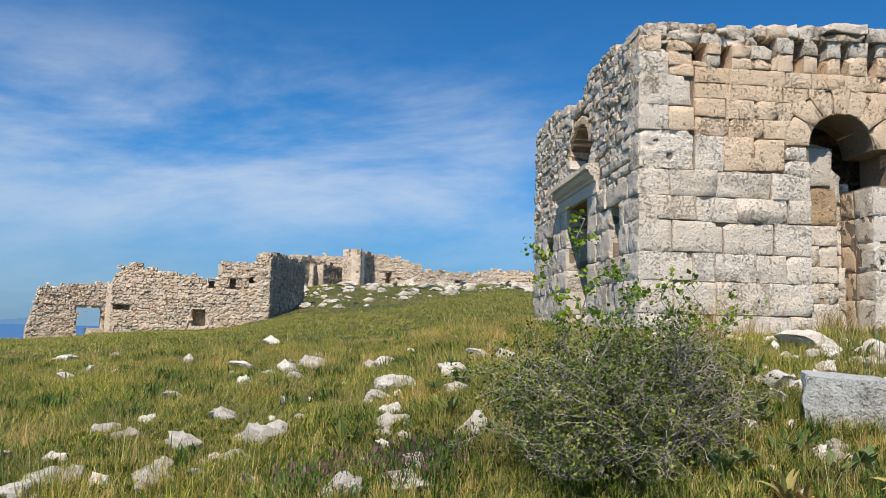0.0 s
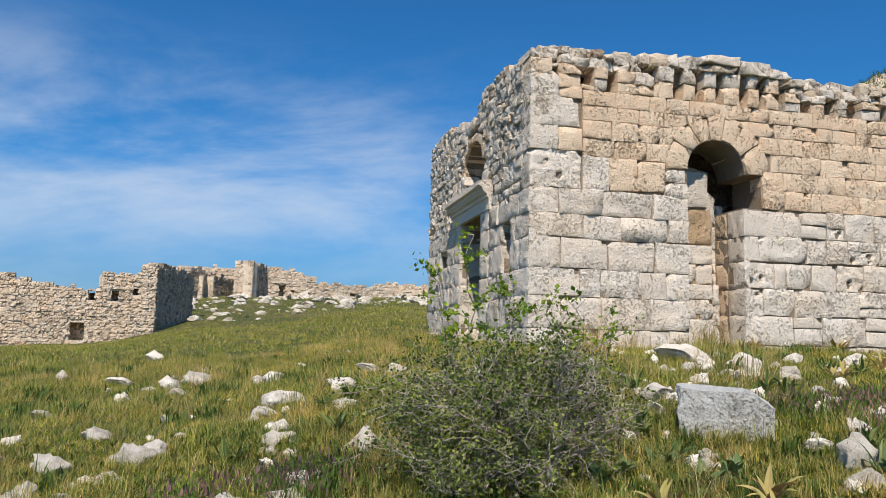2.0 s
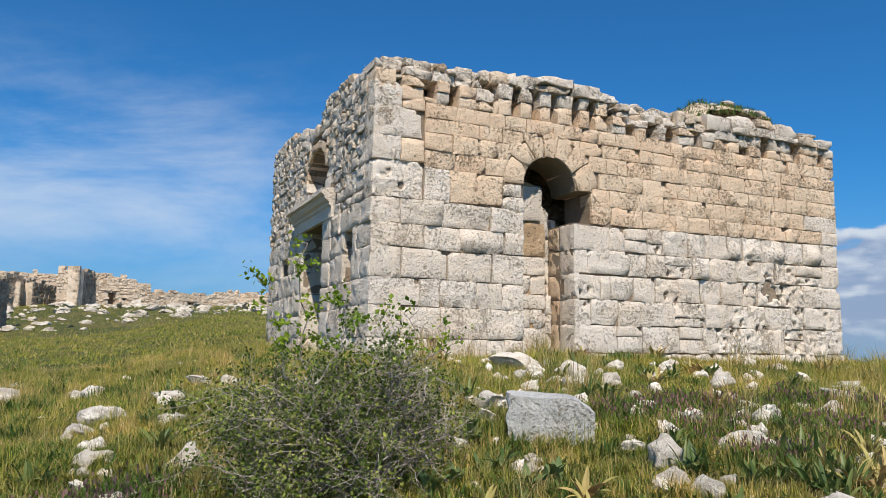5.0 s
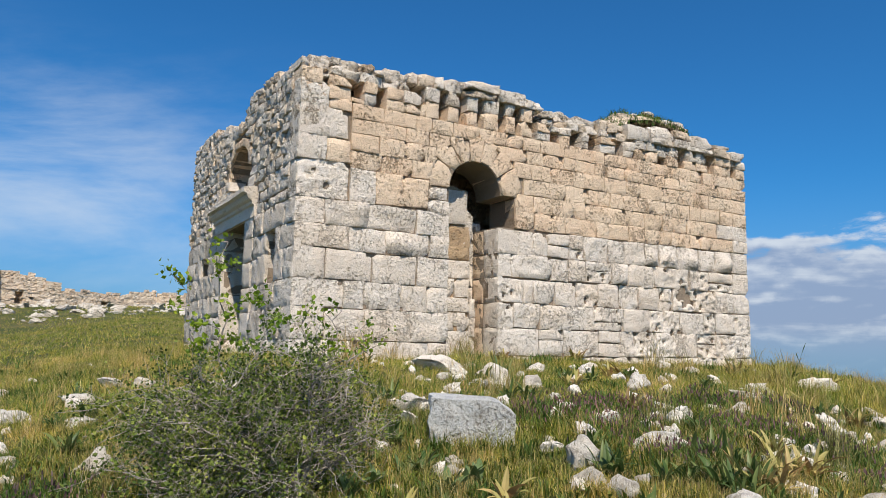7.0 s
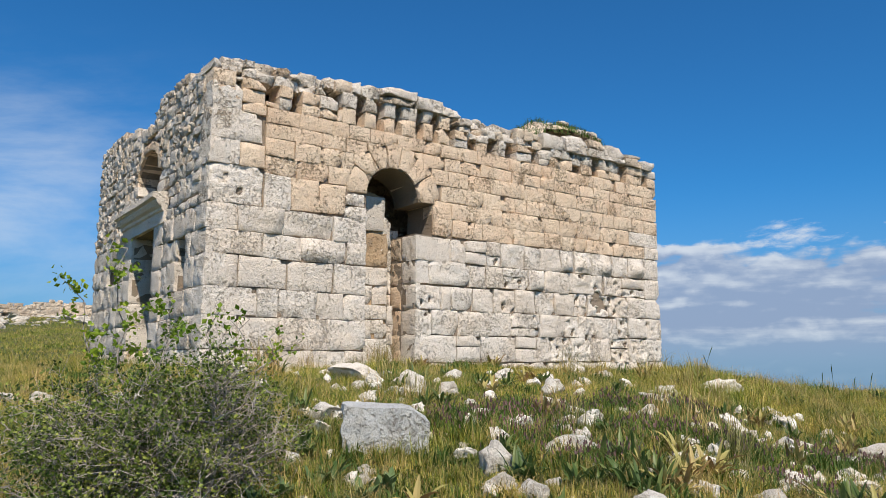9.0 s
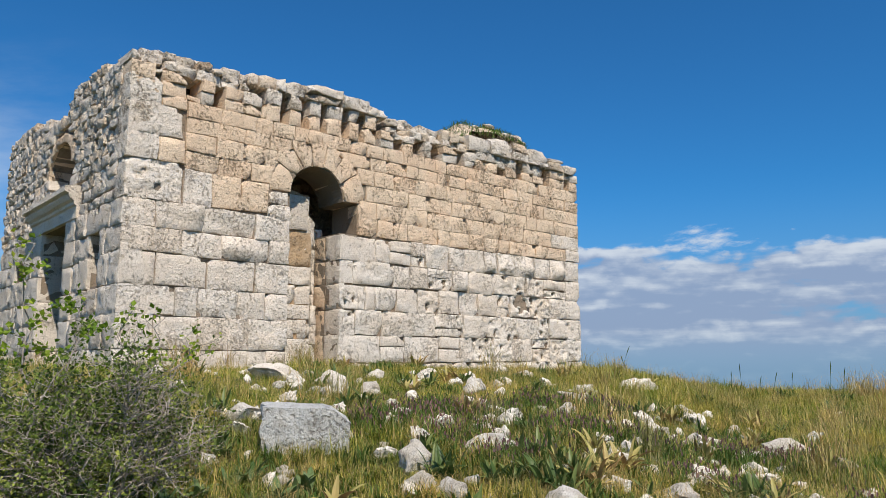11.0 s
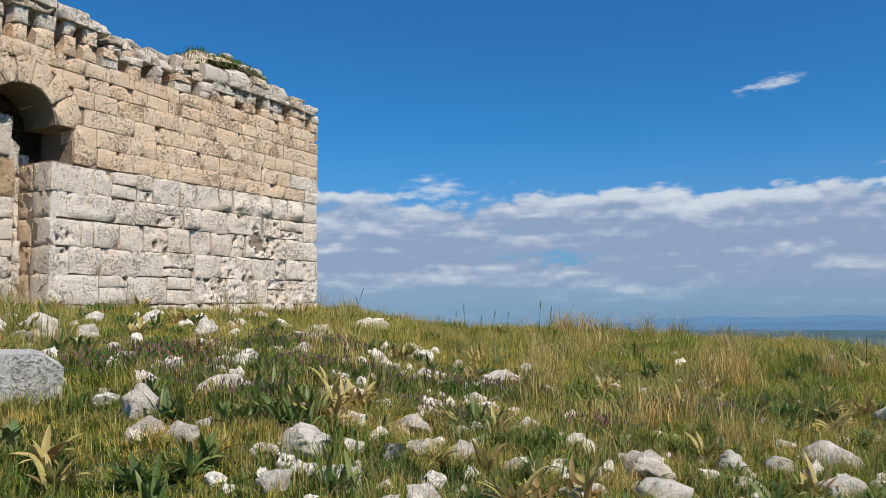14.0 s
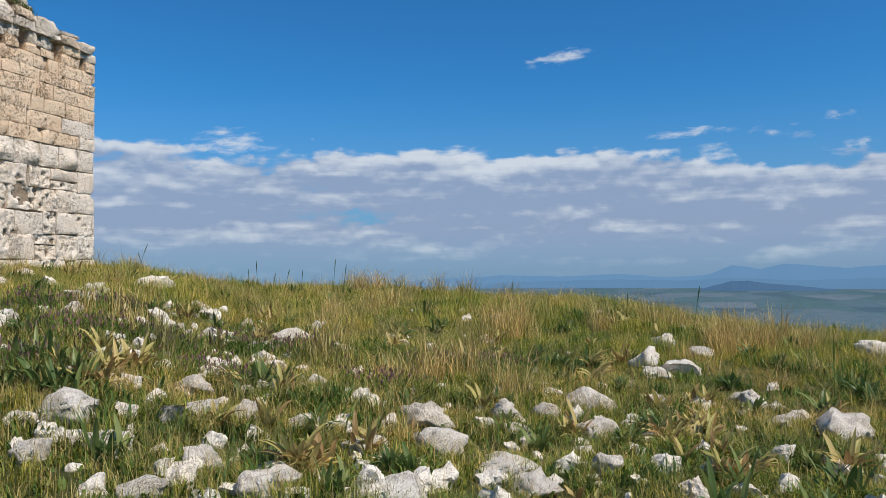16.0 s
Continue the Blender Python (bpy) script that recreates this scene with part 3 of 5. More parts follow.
def white_stone(s0, s1, z0, z1, mat=None, shape=None, **kw):
    if shape is None and s1 - s0 > 0.3 and RNG.random() < 0.3:
        s1 -= RNG.uniform(0.008, 0.03)
    if shape is None and RNG.random() < 0.25:
        z1 -= RNG.uniform(0.006, 0.022)
    boss = [b for b in BOSSES if s0 < b[0] < s1 and z0 < b[1] < z1]
    if boss:
        kw = {"bulge": boss[0][2] * 0.72, "lean": 0.05, "rough": 0.02}
    else:
        kw.setdefault("bulge", RNG.choice((0.015, 0.03, 0.045, 0.06)))
        kw.setdefault("rough", RNG.choice((0.006, 0.012, 0.018)))
    kw.setdefault("wobble", 0.010)
    kw.setdefault("edgy", 0.6)
    kw.setdefault("chip", 0.35)
    holes = [h for h in HOLES if s0 - h[2] < h[0] < s1 + h[2] and z0 - h[2] < h[1] < z1 + h[2]]
    if not boss and mat is None and s1 - s0 > 0.35 and s0 > 4 and RNG.random() < 0.4:
        for _ in range(RNG.randint(1, 3)):
            holes.append((RNG.uniform(s0 + 0.06, s1 - 0.06), RNG.uniform(z0 + 0.06, z1 - 0.06), RNG.uniform(0.025, 0.06)))
    if holes:
        kw.update(pits=holes, nx=max(8, min(20, round((s1 - s0) / 0.035))), nz=max(6, min(15, round((z1 - z0) / 0.035))))
    return add_stone(wall_front, mat or WHITE, shape or rect(s0, s1, z0, z1), south, s1 - s0, z1 - z0, out=RNG.uniform(-0.008, 0.008), **kw)


for (z0, z1), joints in zip(QUOIN[:6], NEAR):
    for s0, s1 in zip(joints, joints[1:]):
        if s1 - s0 > 0.3:
            white_stone(s0, s1, z0 + RNG.uniform(-0.012, 0.012), z1, bulge=0.008 if s0 == 0 else RNG.choice((0.02, 0.035, 0.05)))
# large quoins of the corner above
for (z0, z1), width in zip(QUOIN[6:], (0.92, 0.5, 0.88, 0.52)):
    white_stone(0.0, width, z0, z1, bulge=0.02, rough=0.02)
white_stone(0.5, 0.95, 3.27, 3.69, mat=TAN)
white_stone(0.52, 0.95, 4.20, 4.40, mat=TAN)

# white courses beyond the doorway; they sink a little towards the far corner
FAR_Z = [-0.5, 0.05, 0.58, 1.06, 1.54, 2.0, 2.49]
FAR_FIRST = [[4.04, 4.9, 5.6, 6.3], [4.04, 5.0, 5.6, 6.5], [4.04, 4.4, 5.05, 5.8, 6.4], [4.04, 4.62, 4.85, 5.4, 5.95, 6.5], [4.04, 4.35, 5.3, 5.75, 6.2], [4.04, 4.85, 5.2, 5.75, 6.15]]
for k, joints in enumerate(FAR_FIRST):
    joints = list(joints)
    while joints[-1] < LONG - 1.0:
        joints.append(joints[-1] + RNG.uniform(0.38, 0.78))
    joints = joints + [LONG - RNG.choice((0.42, 0.6, 0.75)), LONG] if LONG - joints[-1] > 0.75 else joints[:-1] + [LONG - 0.55, LONG]
    for s0, s1 in zip(joints, joints[1:]):
        drop = lambda s: 0.012 * (s - 4.04)
        quoin = s1 == LONG or s0 == 4.04
        z0, z1 = FAR_Z[k] + drop(s0) + RNG.uniform(-0.02, 0.02), FAR_Z[k + 1] + drop(s0)
        if not quoin and RNG.random() < 0.16:
            zm = z0 + (z1 - z0) * RNG.uniform(0.35, 0.65)
            white_stone(s0, s1, z0, zm)
            z0 = zm
        white_stone(s0, s1, z0, z1, bulge=0.012 if quoin else RNG.choice((0.02, 0.03, 0.05, 0.07)), rough=0.01 if quoin else RNG.choice((0.012, 0.018, 0.024)))

# tan ashlar above
TAN_Z = [2.5, 2.86, 3.2, 3.52, 3.84, 4.1, 4.37]
for k in range(6):
    z0, z1 = TAN_Z[k], TAN_Z[k + 1]
    start = 4.45 if z0 < 3.1 else 0.95
    joints = [start]
    while joints[-1] < LONG - 0.8:
        joints.append(joints[-1] + RNG.uniform(0.28, 0.66))
    joints[-1] = LONG - (0.0 if k % 2 else 0.5)
    joints += [LONG] if joints[-1] < LONG - 0.1 else []
    for s0, s1 in zip(joints, joints[1:]):
        rise = 0.012 * (s0 - 4) if k == 0 and s0 > 4 else 0.0
        inside = math.hypot((s0 + s1) / 2 - ARCH_S, max((z0 + z1) / 2 - ARCH_Z, 0)) < 0.9 and z1 > ARCH_Z
        if inside or s1 - s0 < 0.12:
            continue
        shape = opening_push(rect(s0, s1, z0 + rise, z1), ARCH_S, ARCH_Z, 1.0)
        mat = WHITE if s1 == LONG and k < 2 else TAN
        white_stone(s0, s1, z0, z1, mat=mat, shape=shape, bulge=RNG.choice((0.0, 0.003, 0.008)), rough=RNG.choice((0.004, 0.006, 0.012)), edgy=RNG.choice((0.1, 0.2, 0.5)), wobble=0.007, chip=0.25)
# left of the arch, between the white courses and the tan ones
for s0, s1, z0, z1, mat in ((0.95, 1.45, 2.61, 3.2, WHITE), (1.45, 1.98, 2.64, 3.2, TAN), (1.98, 2.5, 2.66, 3.2, TAN), (2.52, 2.9, 2.86, 3.08, WHITE), (2.5, 2.94, 2.58, 2.84, WHITE), (2.5, 2.55, 3.12, 3.4, TAN)):
    if s1 - s0 > 0.1:
        white_stone(s0, s1, z0, z1, mat=mat, bulge=0.02, rough=0.014)
# voussoirs
BREAKS = [180, 148, 124, 101, 80, 58, 34, 0]
for a0, a1 in zip(BREAKS, BREAKS[1:]):
    def wedge(u, v, a0=a0 - 0.25, a1=a1 + 0.25):
        a, r = radians(a0 + (a1 - a0) * u), ARCH_R + 0.01 + (0.42 + (0.05 if a0 % 4 else 0)) * v
        return ARCH_S + r * math.cos(a), ARCH_Z + r * math.sin(a)
    add_stone(wall_front, TAN, wedge, south, 0.4, 0.42, name="voussoir", depth=0.85, bulge=0.008, rough=0.006)
for s0, s1, z0, z1 in ((4.43, 4.75, 2.5, 3.1),):
    white_stone(s0, s1, z0, z1, mat=TAN, bulge=0.01)

# beam slots under the eaves: (from, to, sill, head); piers of two stones between them, a broken cap course above
SLOTS = ((0.38, 0.50, 4.46, 4.73), (0.92, 1.16, 4.46, 4.79), (1.41, 1.60, 4.37, 4.77), (2.30, 2.40, 4.60, 4.92), (2.69, 2.87, 4.42, 5.0), (3.11, 3.30, 4.42, 4.93), (3.54, 3.69, 4.41, 4.97), (4.02, 4.18, 4.41, 4.95), (4.41, 4.55, 4.41, 4.91), (4.83, 4.95, 4.40, 4.84), (5.29, 5.52, 4.37, 4.60),
         (5.80, 6.12, 4.37, 4.71), (6.29, 6.62, 4.37, 4.73), (7.04, 7.27, 4.37, 4.68), (8.28, 8.56, 4.37, 4.54), (8.91, 9.13, 4.39, 4.80), (9.90, 10.12, 4.38, 4.77), (10.68, 10.86, 4.37, 4.65))


def slot_head(s):
    return 4.79 if s < 2.2 else 4.95 if s < 5.05 else 4.72 if s < 7.6 else 4.80


for s0, s1, z0, z1 in SLOTS:
    if z0 > 4.43:
        add_stone(wall_front, TAN, rect(s0, s1, 4.37, z0), south, s1 - s0, z0 - 4.37, name="sill_stone", depth=0.4, bulge=0.01, rough=0.01)
    head = slot_head((s0 + s1) / 2)
    if z1 < head - 0.04:
        add_stone(wall_front, GREYSTONE, rect(s0, s1, z1, head), south, s1 - s0, head - z1, name="slot_lintel", depth=0.4, bulge=0.01, rough=0.01)
edges = [0.0] + [v for q in SLOTS for v in q[:2]] + [LONG]
for s0, s1 in zip(edges[0::2], edges[1::2]):
    pieces = max(1, round((s1 - s0) / 0.40))
    for i in range(pieces):
        p0, p1 = s0 + (s1 - s0) * i / pieces, s0 + (s1 - s0) * (i + 1) / pieces
        high = slot_head((p0 + p1) / 2)
        if s0 == 0.0:
            high = 4.86
        middle = 4.37 + (high - 4.37) * RNG.uniform(0.42, 0.6)
        low = RNG.choice((TAN, TAN, GREYSTONE)) if p0 < 7.4 else TAN
        add_stone(wall_front, low, rect(p0, p1, 4.37, middle), south, p1 - p0, middle - 4.37, name="pier_stone", depth=0.5, out=RNG.uniform(-0.01, 0.01), bulge=0.015, rough=0.012, wobble=0.008, chip=0.3)
        add_stone(wall_front, RNG.choice((WHITE, GREYSTONE, TAN)) if p0 > 1.7 else TAN, rect(p0, p1, middle, high), south, p1 - p0, high - middle, name="pier_stone", depth=0.5, out=RNG.uniform(0.0, 0.03), bulge=0.03, rough=0.016, wobble=0.008, chip=0.5)
s = -0.02
while s < LONG - 0.1:
    large = 2.6 < s < 4.7 or s > 7.3
    w = min(RNG.uniform(0.45, 0.85) if large else RNG.uniform(0.16, 0.38), LONG - s)
    z, top = max(slot_head(s), slot_head(s + w)), head_line(s + w / 2) + RNG.uniform(-0.05, 0.03)
    if s < 0.36:
        z = 4.86
    while z < top - 0.05:
        h = top - z if large and z > slot_head(s) + 0.01 or top - z < 0.26 else RNG.uniform(0.11, 0.2)
        add_stone(wall_front, RNG.choice((GREYSTONE, GREYSTONE, WHITE, RUBBLE)), rect(s, s + w * RNG.uniform(0.94, 1), z, z + h, 0.018), south, w, h, name="cap_stone", depth=0.55, out=RNG.uniform(0.02, 0.10) if large else RNG.uniform(-0.08, 0.03), bulge=0.03, rough=0.024, wobble=0.018, chip=0.5)
        z += h
    s += w

# tops of the loose rubble, seen against the sky
def lump(name, parent, mat, x, y, z, sx, sy, sz, seed):
    bm = bmesh.new()
    bmesh.ops.create_icosphere(bm, subdivisions=2, radius=1)
    off = Vector((seed * 1.7, seed * 0.9, seed * 2.3))
    for v in bm.verts:
        k = 1 + 0.35 * noise.noise(v.co * 1.3 + off) + 0.16 * noise.noise(v.co * 3.5 + off)
        c = v.co * k
        v.co = Vector((x + c.x * sx, y + c.y * sy, z + c.z * sz))
    return part(name, bm, mat, parent)


for i in range(70):
    x = RNG.uniform(0.1, LONG - 0.1)
    y = RNG.uniform(0.12, 0.9)
    lump("loose_stone", building, RNG.choice((GREYSTONE, RUBBLE)), x, y, (head_line(x) - 0.04 if y < 0.4 else roof_z(x, y)) + RNG.uniform(-0.03, 0.04), RNG.uniform(0.07, 0.2), RNG.uniform(0.08, 0.18), RNG.uniform(0.05, 0.10), i)

# side wall: blocks up to the lintel, rubble above
def side_stone(s0, s1, z0, z1, mat, shape=None, **kw):
    kw.setdefault("bulge", RNG.choice((0.01, 0.02, 0.04)))
    kw.setdefault("rough", 0.016)
    kw.setdefault("chip", 0.3)
    return add_stone(wall_side, mat, shape or rect(s0, s1, z0, z1), west, s1 - s0, z1 - z0, out=RNG.uniform(-0.008, 0.008), **kw)


for k, (z0, z1) in enumerate(QUOIN):
    # the corner blocks turn the corner
    width = (0.95, 0.6, 0.95, 0.5, 0.75, 0.55, 0.45, 0.8, 0.45, 0.9)[k]
    side_stone(-0.0, width, z0, z1, WHITE if k < 6 else GREYSTONE, bulge=0.012, rough=0.016)
    if z1 < 2.7:
        runs = []
        for a, b, (g0, g1, sill, top) in ((width, 2.35, SLITS[0]), (5.13, WIDE, SLITS[1])):
            if sill - 0.1 < z0 and z0 < top - 0.2:
                runs += [(a, g0, z0, z1), (g1, b, z0, z1)]
                if z1 > top + 0.05:
                    runs.append((g0, g1, top, z1))
            else:
                runs.append((a, b, z0, z1))
        for a, b, c0, c1 in runs:
            s = a
            while s < b - 0.03:
                w = RNG.uniform(0.35, 0.75)
                if b - s - w < 0.22:
                    w = b - s
                side_stone(s, s + w, c0, c1, WHITE if s < 4 else GREYSTONE)
                s += w
z = 2.62
while z < 5.2:
    h = RNG.uniform(0.14, 0.27)
    s = 0.4
    while s < WIDE - 0.04:
        w = min(RNG.uniform(0.2, 0.52), WIDE - s)
        mid, zm = s + w / 2, z + h / 2
        door = 2.15 < mid < 5.4 and zm < 3.2
        win = (2.9 < mid < 4.4 and zm < 3.75) or math.hypot((mid - 3.65) / 0.98, (zm - 3.75) / 0.76) < 1 and zm > 3.7
        top = 5.0 + 0.04 * s if s < 3.1 else float(np.interp(s, (3.1, 4.4, 5.5, 7.9), (4.66, 4.86, 5.08, 5.2)))
        if not door and not win and z < top - 0.05:
            side_stone(s, s + w, z, z + h, RNG.choice((GREYSTONE, WHITE, GREYSTONE, RUBBLE)), shape=opening_push(rect(s, s + w, z, z + h, 0.03), 3.65, 3.75, 0.95, 0.74), bulge=0.02, rough=0.02, wobble=0.02)
        s += w
    z += h
for a0, a1 in zip((180, 150, 122, 94, 66, 38, 14), (150, 122, 94, 66, 38, 14, 0)):
    def wedge2(u, v, a0=a0 - 0.25, a1=a1 + 0.25):
        a, r = radians(a0 + (a1 - a0) * u), 0.75 + 0.22 * v
        return 3.65 + r * math.cos(a), 3.75 + r * 0.7 * math.sin(a)
    add_stone(wall_side, TAN, wedge2, west, 0.35, 0.25, name="voussoir", depth=0.85, bulge=0.012, rough=0.012)
# jambs, lintel and moulded cornice of the side doorway
for k, (z0, z1) in enumerate(((-0.5, 0.3), (0.3, 0.78), (0.78, 1.25), (1.25, 1.75), (1.75, 2.2), (2.2, 2.62))):
    side_stone(2.36, 2.95, z0, z1, WHITE, bulge=0.01, rough=0.006, depth=0.7)
    side_stone(4.55, 5.12, z0, z1, WHITE, bulge=0.01, rough=0.006, depth=0.7)


def jamb(s, toward):
    def place(d, out, z):
        return (d, s + toward * out, z)
    return place


for z0, z1 in ((-0.5, 0.3), (0.3, 0.78), (0.78, 1.25), (1.25, 1.75), (1.75, 2.2), (2.2, 2.6)):
    add_stone(wall_side, WHITE, rect(0.0, 0.55, z0, z1), jamb(4.55, -1), 0.55, z1 - z0, name="jamb_stone", depth=0.1, bulge=0.006, rough=0.004)
    add_stone(wall_side, GREYSTONE, rect(0.55, 0.9, z0, z1), jamb(4.55, -1), 0.35, z1 - z0, name="jamb_stone", depth=0.1, bulge=0.01, rough=0.006)
for z0, z1 in zip((3.22, 3.42, 3.6), (3.42, 3.6, 3.78)):
    add_stone(wall_side, TAN, rect(0.0, 0.9, z0, z1), jamb(4.4, -1), 0.9, z1 - z0, name="jamb_stone", depth=0.1, bulge=0.006, rough=0.006)


def cornice():
    """Lintel with a stepped moulding, run along the side wall."""
    profile = [(-0.4, 2.6), (0.03, 2.6), (0.03, 2.82), (0.07, 2.84), (0.07, 2.9), (0.13, 2.93), (0.17, 2.99), (0.17, 3.03), (0.24, 3.06), (0.24, 3.15), (0.02, 3.18), (-0.4, 3.18)]
    bm = bmesh.new()
    n = 16
    rows = []
    for i in range(n + 1):
        s = 2.28 + (5.22 - 2.28) * i / n
        rows.append([bm.verts.new((-o - 0.012 * noise.noise(Vector((s * 3, o * 9, z * 5))), s, z + 0.01 * noise.noise(Vector((s * 2, z * 4, 1))))) for o, z in profile])
    for a, b in zip(rows, rows[1:]):
        for j in range(len(profile)):
            k = (j + 1) % len(profile)
            bm.faces.new((a[j], a[k], b[k], b[j]))
    bm.faces.new(rows[0][::-1])
    bm.faces.new(rows[-1])
    bmesh.ops.recalc_face_normals(bm, faces=bm.faces)
    return part("lintel", bm, WHITE, building, "moulded limestone lintel with stepped cornice")


cornice()

# reveals of the arched doorway
for z0, z1 in zip((-0.2, 0.58, 1.06, 1.54, 2.0), (0.58, 1.06, 1.54, 2.0, 2.48)):
    add_stone(wall_front, WHITE, rect(0.0, 0.5, z0, z1), lambda d, o, z: (4.04 - o, d, z), 0.5, z1 - z0, name="jamb_stone", depth=0.1, bulge=0.012, rough=0.006)
    add_stone(wall_front, TAN, rect(0.5, 0.9, z0, z1), lambda d, o, z: (4.04 - o, d, z), 0.4, z1 - z0, name="jamb_stone", depth=0.1, bulge=0.012, rough=0.006)

# thinner walling behind the doorway
for z0, z1 in ((-0.1, 0.4), (0.4, 0.76), (0.76, 1.13)):
    add_stone(wall_front, WHITE, rect(3.69, 3.83, z0, z1), lambda s, o, z: (s, 0.47 - o, z), 0.2, z1 - z0, depth=0.3, bulge=0.02, rough=0.012)
for z0, z1 in zip((-0.2, 0.4, 0.95, 1.4, 1.86, 2.28), (0.4, 0.95, 1.4, 1.86, 2.28, 2.7)):
    add_stone(wall_front, WHITE, rect(0.9, 1.9, z0, z1), lambda d, o, z: (4.0 - o, d, z), 1.0, z1 - z0, name="jamb_stone", depth=0.2, bulge=0.02, rough=0.012, wobble=0.008)
spur = part("inner_pier", slab([(2.5, -0.5), (3.66, -0.5), (3.66, 1.72), (3.62, 2.9), (3.55, 3.22), (3.2, 3.3), (2.5, 3.3)], 0.0, 0.4, lambda s, o, z: (s, 0.48 - o, z)), PLASTER, building, "ochre plastered pier behind the doorway")
for row, (z0, z1) in enumerate(((-0.1, 0.5), (0.5, 0.86), (0.86, 1.14), (1.14, 1.5), (1.5, 1.84))):
    cuts = [2.95, 3.12 + 0.22 * (row % 2), 3.68] if row != 2 else [2.95, 3.68]
    for s0, s1 in zip(cuts, cuts[1:]):
        add_stone(spur, WHITE, rect(s0, s1, z0, z1), lambda s, o, z: (s, 0.45 - o, z), s1 - s0, z1 - z0, depth=0.2, bulge=0.02, rough=0.012)
add_stone(spur, PLASTER, rect(2.95, 3.68, 1.85, 2.52, 0.01), lambda s, o, z: (s, 0.46 - o, z), 0.7, 0.65, name="plaster_patch", depth=0.2, bulge=0.02, rough=0.02, wobble=0.012, chip=0.2)
add_stone(spur, GREYSTONE, rect(2.96, 3.6, 2.52, 3.2, 0.02), lambda s, o, z: (s, 0.44 - o, z), 0.6, 0.7, depth=0.3, bulge=0.02, rough=0.02, wobble=0.015, chip=0.3)
add_stone(spur, GREYSTONE, rect(3.52, 3.72, 2.1, 2.86, 0.06), lambda s, o, z: (s, 0.52 - o, z), 0.2, 0.7, depth=0.3, bulge=0.05, rough=0.04, wobble=0.05)

# rubble of the cross wall behind the doorway, joined as one piece
verts, faces = [], []
z = 0.0
while z < 4.4:
    h = RNG.uniform(0.18, 0.3)
    s = 2.4
    while s < 6.0:
        w = RNG.uniform(0.2, 0.5)
        vv, ff = stone_verts(rect(s, s + w, z, z + h, 0.03), lambda a, o, c: (a, 1.9 - o, c), w, h, depth=0.3, out=RNG.uniform(-0.05, 0.05), bulge=0.06, rough=0.02, wobble=0.03, nx=2, nz=2)
        faces += [tuple(i + len(verts) for i in f) for f in ff]
        verts += vv
        s += w
    z += h
tagged(mesh_object("inner_rubble", verts, faces, RUIN, wall_front), "brown rubble of the inner cross wall", kind="stuff")

# ---- ruins on the hill ----
def wall_line(p0, p1, out_sign=1):
    """Place function for a wall from p0 to p1 seen from the walk."""
    d = Vector((p1[0] - p0[0], p1[1] - p0[1], 0))
    length = d.length
    d.normalize()
    nrm = Vector((d.y, -d.x, 0)) * out_sign

    def place(s, out, z):
        q = Vector((p0[0], p0[1], 0)) + d * s + nrm * out
        return (q.x, q.y, z)
    return place, length


def ruin_wall(parent, p0, p1, foot, top, mat, thick=1.0, holes=(), course=(0.17, 0.30), size=(0.18, 0.46), seed=1, gaps=()):
    """A rubble wall: a core with a ragged head and stones proud of it. foot(s) and top(s) give heights, holes are (s0, s1, z0, z1)."""
    place, length = wall_line(p0, p1)
    rng = random.Random(seed)
    n = max(6, int(length / 0.45))
    ends = [length * i / n for i in range(n + 1)]
    base = min(foot(s) for s in ends) - 0.8

    def head_between(a, b):
        return [(s, top(s) - 0.12) for s in [b] + [e for e in reversed(ends) if a < e < b] + [a]]

    cuts = sorted({0.0, length, *[h for q in holes for h in q[:2]], *[g for q in gaps for g in q[:2]]})
    core = None
    for a, b in zip(cuts, cuts[1:]):
        mid = (a + b) / 2
        low = base
        for g0, g1, head in gaps:
            if g0 <= mid <= g1:
                low = head - 0.15
        for h0, h1, z0, z1 in sorted(holes, key=lambda q: q[2]):
            if h0 <= mid <= h1 and z1 > low:
                if z0 > low:
                    ob = part("wall_core", slab([(a, low), (b, low), (b, z0), (a, z0)], 0.09, thick, place), RUBBLE, core or parent)
                    core = core or ob
                low = z1
        ob = part("wall_core", slab([(a, low), (b, low)] + head_between(a, b), 0.09, thick, place), RUBBLE, core or parent)
        core = core or ob
    # dark backing sheet added behind the wall so its holes read as deep shade
    if holes and not gaps:
        part("wall_core", slab([(0.05, base), (length - 0.05, base)] + [(s, z - 0.1) for s, z in head_between(0.05, length - 0.05)], thick + 0.01, thick + 0.3, place), SHADESTONE, core)
    verts, faces = [], []
    z = min(foot(0), foot(length)) - 0.3
    while z < max(top(s) for s in ends):
        h = rng.uniform(*course)
        s = -rng.uniform(0, 0.2)
        while s < length:
            w = rng.uniform(*size)
            s1 = min(s + w, length)
            mid = (max(s, 0) + s1) / 2
            blocked = any(h0 - 0.1 < mid < h1 + 0.1 and z0 - 0.1 < z + h / 2 < z1 + 0.1 for h0, h1, z0, z1 in holes) or any(g0 < mid < g1 and z < gh for g0, g1, gh in gaps)
            if s1 - max(s, 0) > 0.1 and foot(mid) - 0.4 < z and z + h * 0.6 < top(mid) + rng.uniform(-0.15, 0.2) and not blocked:
                hh = h * rng.uniform(0.94, 1.06)
                vv, ff = stone_verts(rect(max(s, 0), s1, z, z + hh, 0.018), place, s1 - max(s, 0), hh, depth=0.45, out=rng.uniform(-0.04, 0.05), bulge=0.05, rough=0.02, wobble=0.022, nx=2, nz=2)
                k = len(verts)
                verts += vv
                faces += [tuple(i + k for i in f) for f in ff]
            s += w
        z += h
    stones = mesh_object("rubble_facing", verts, faces, mat, core)
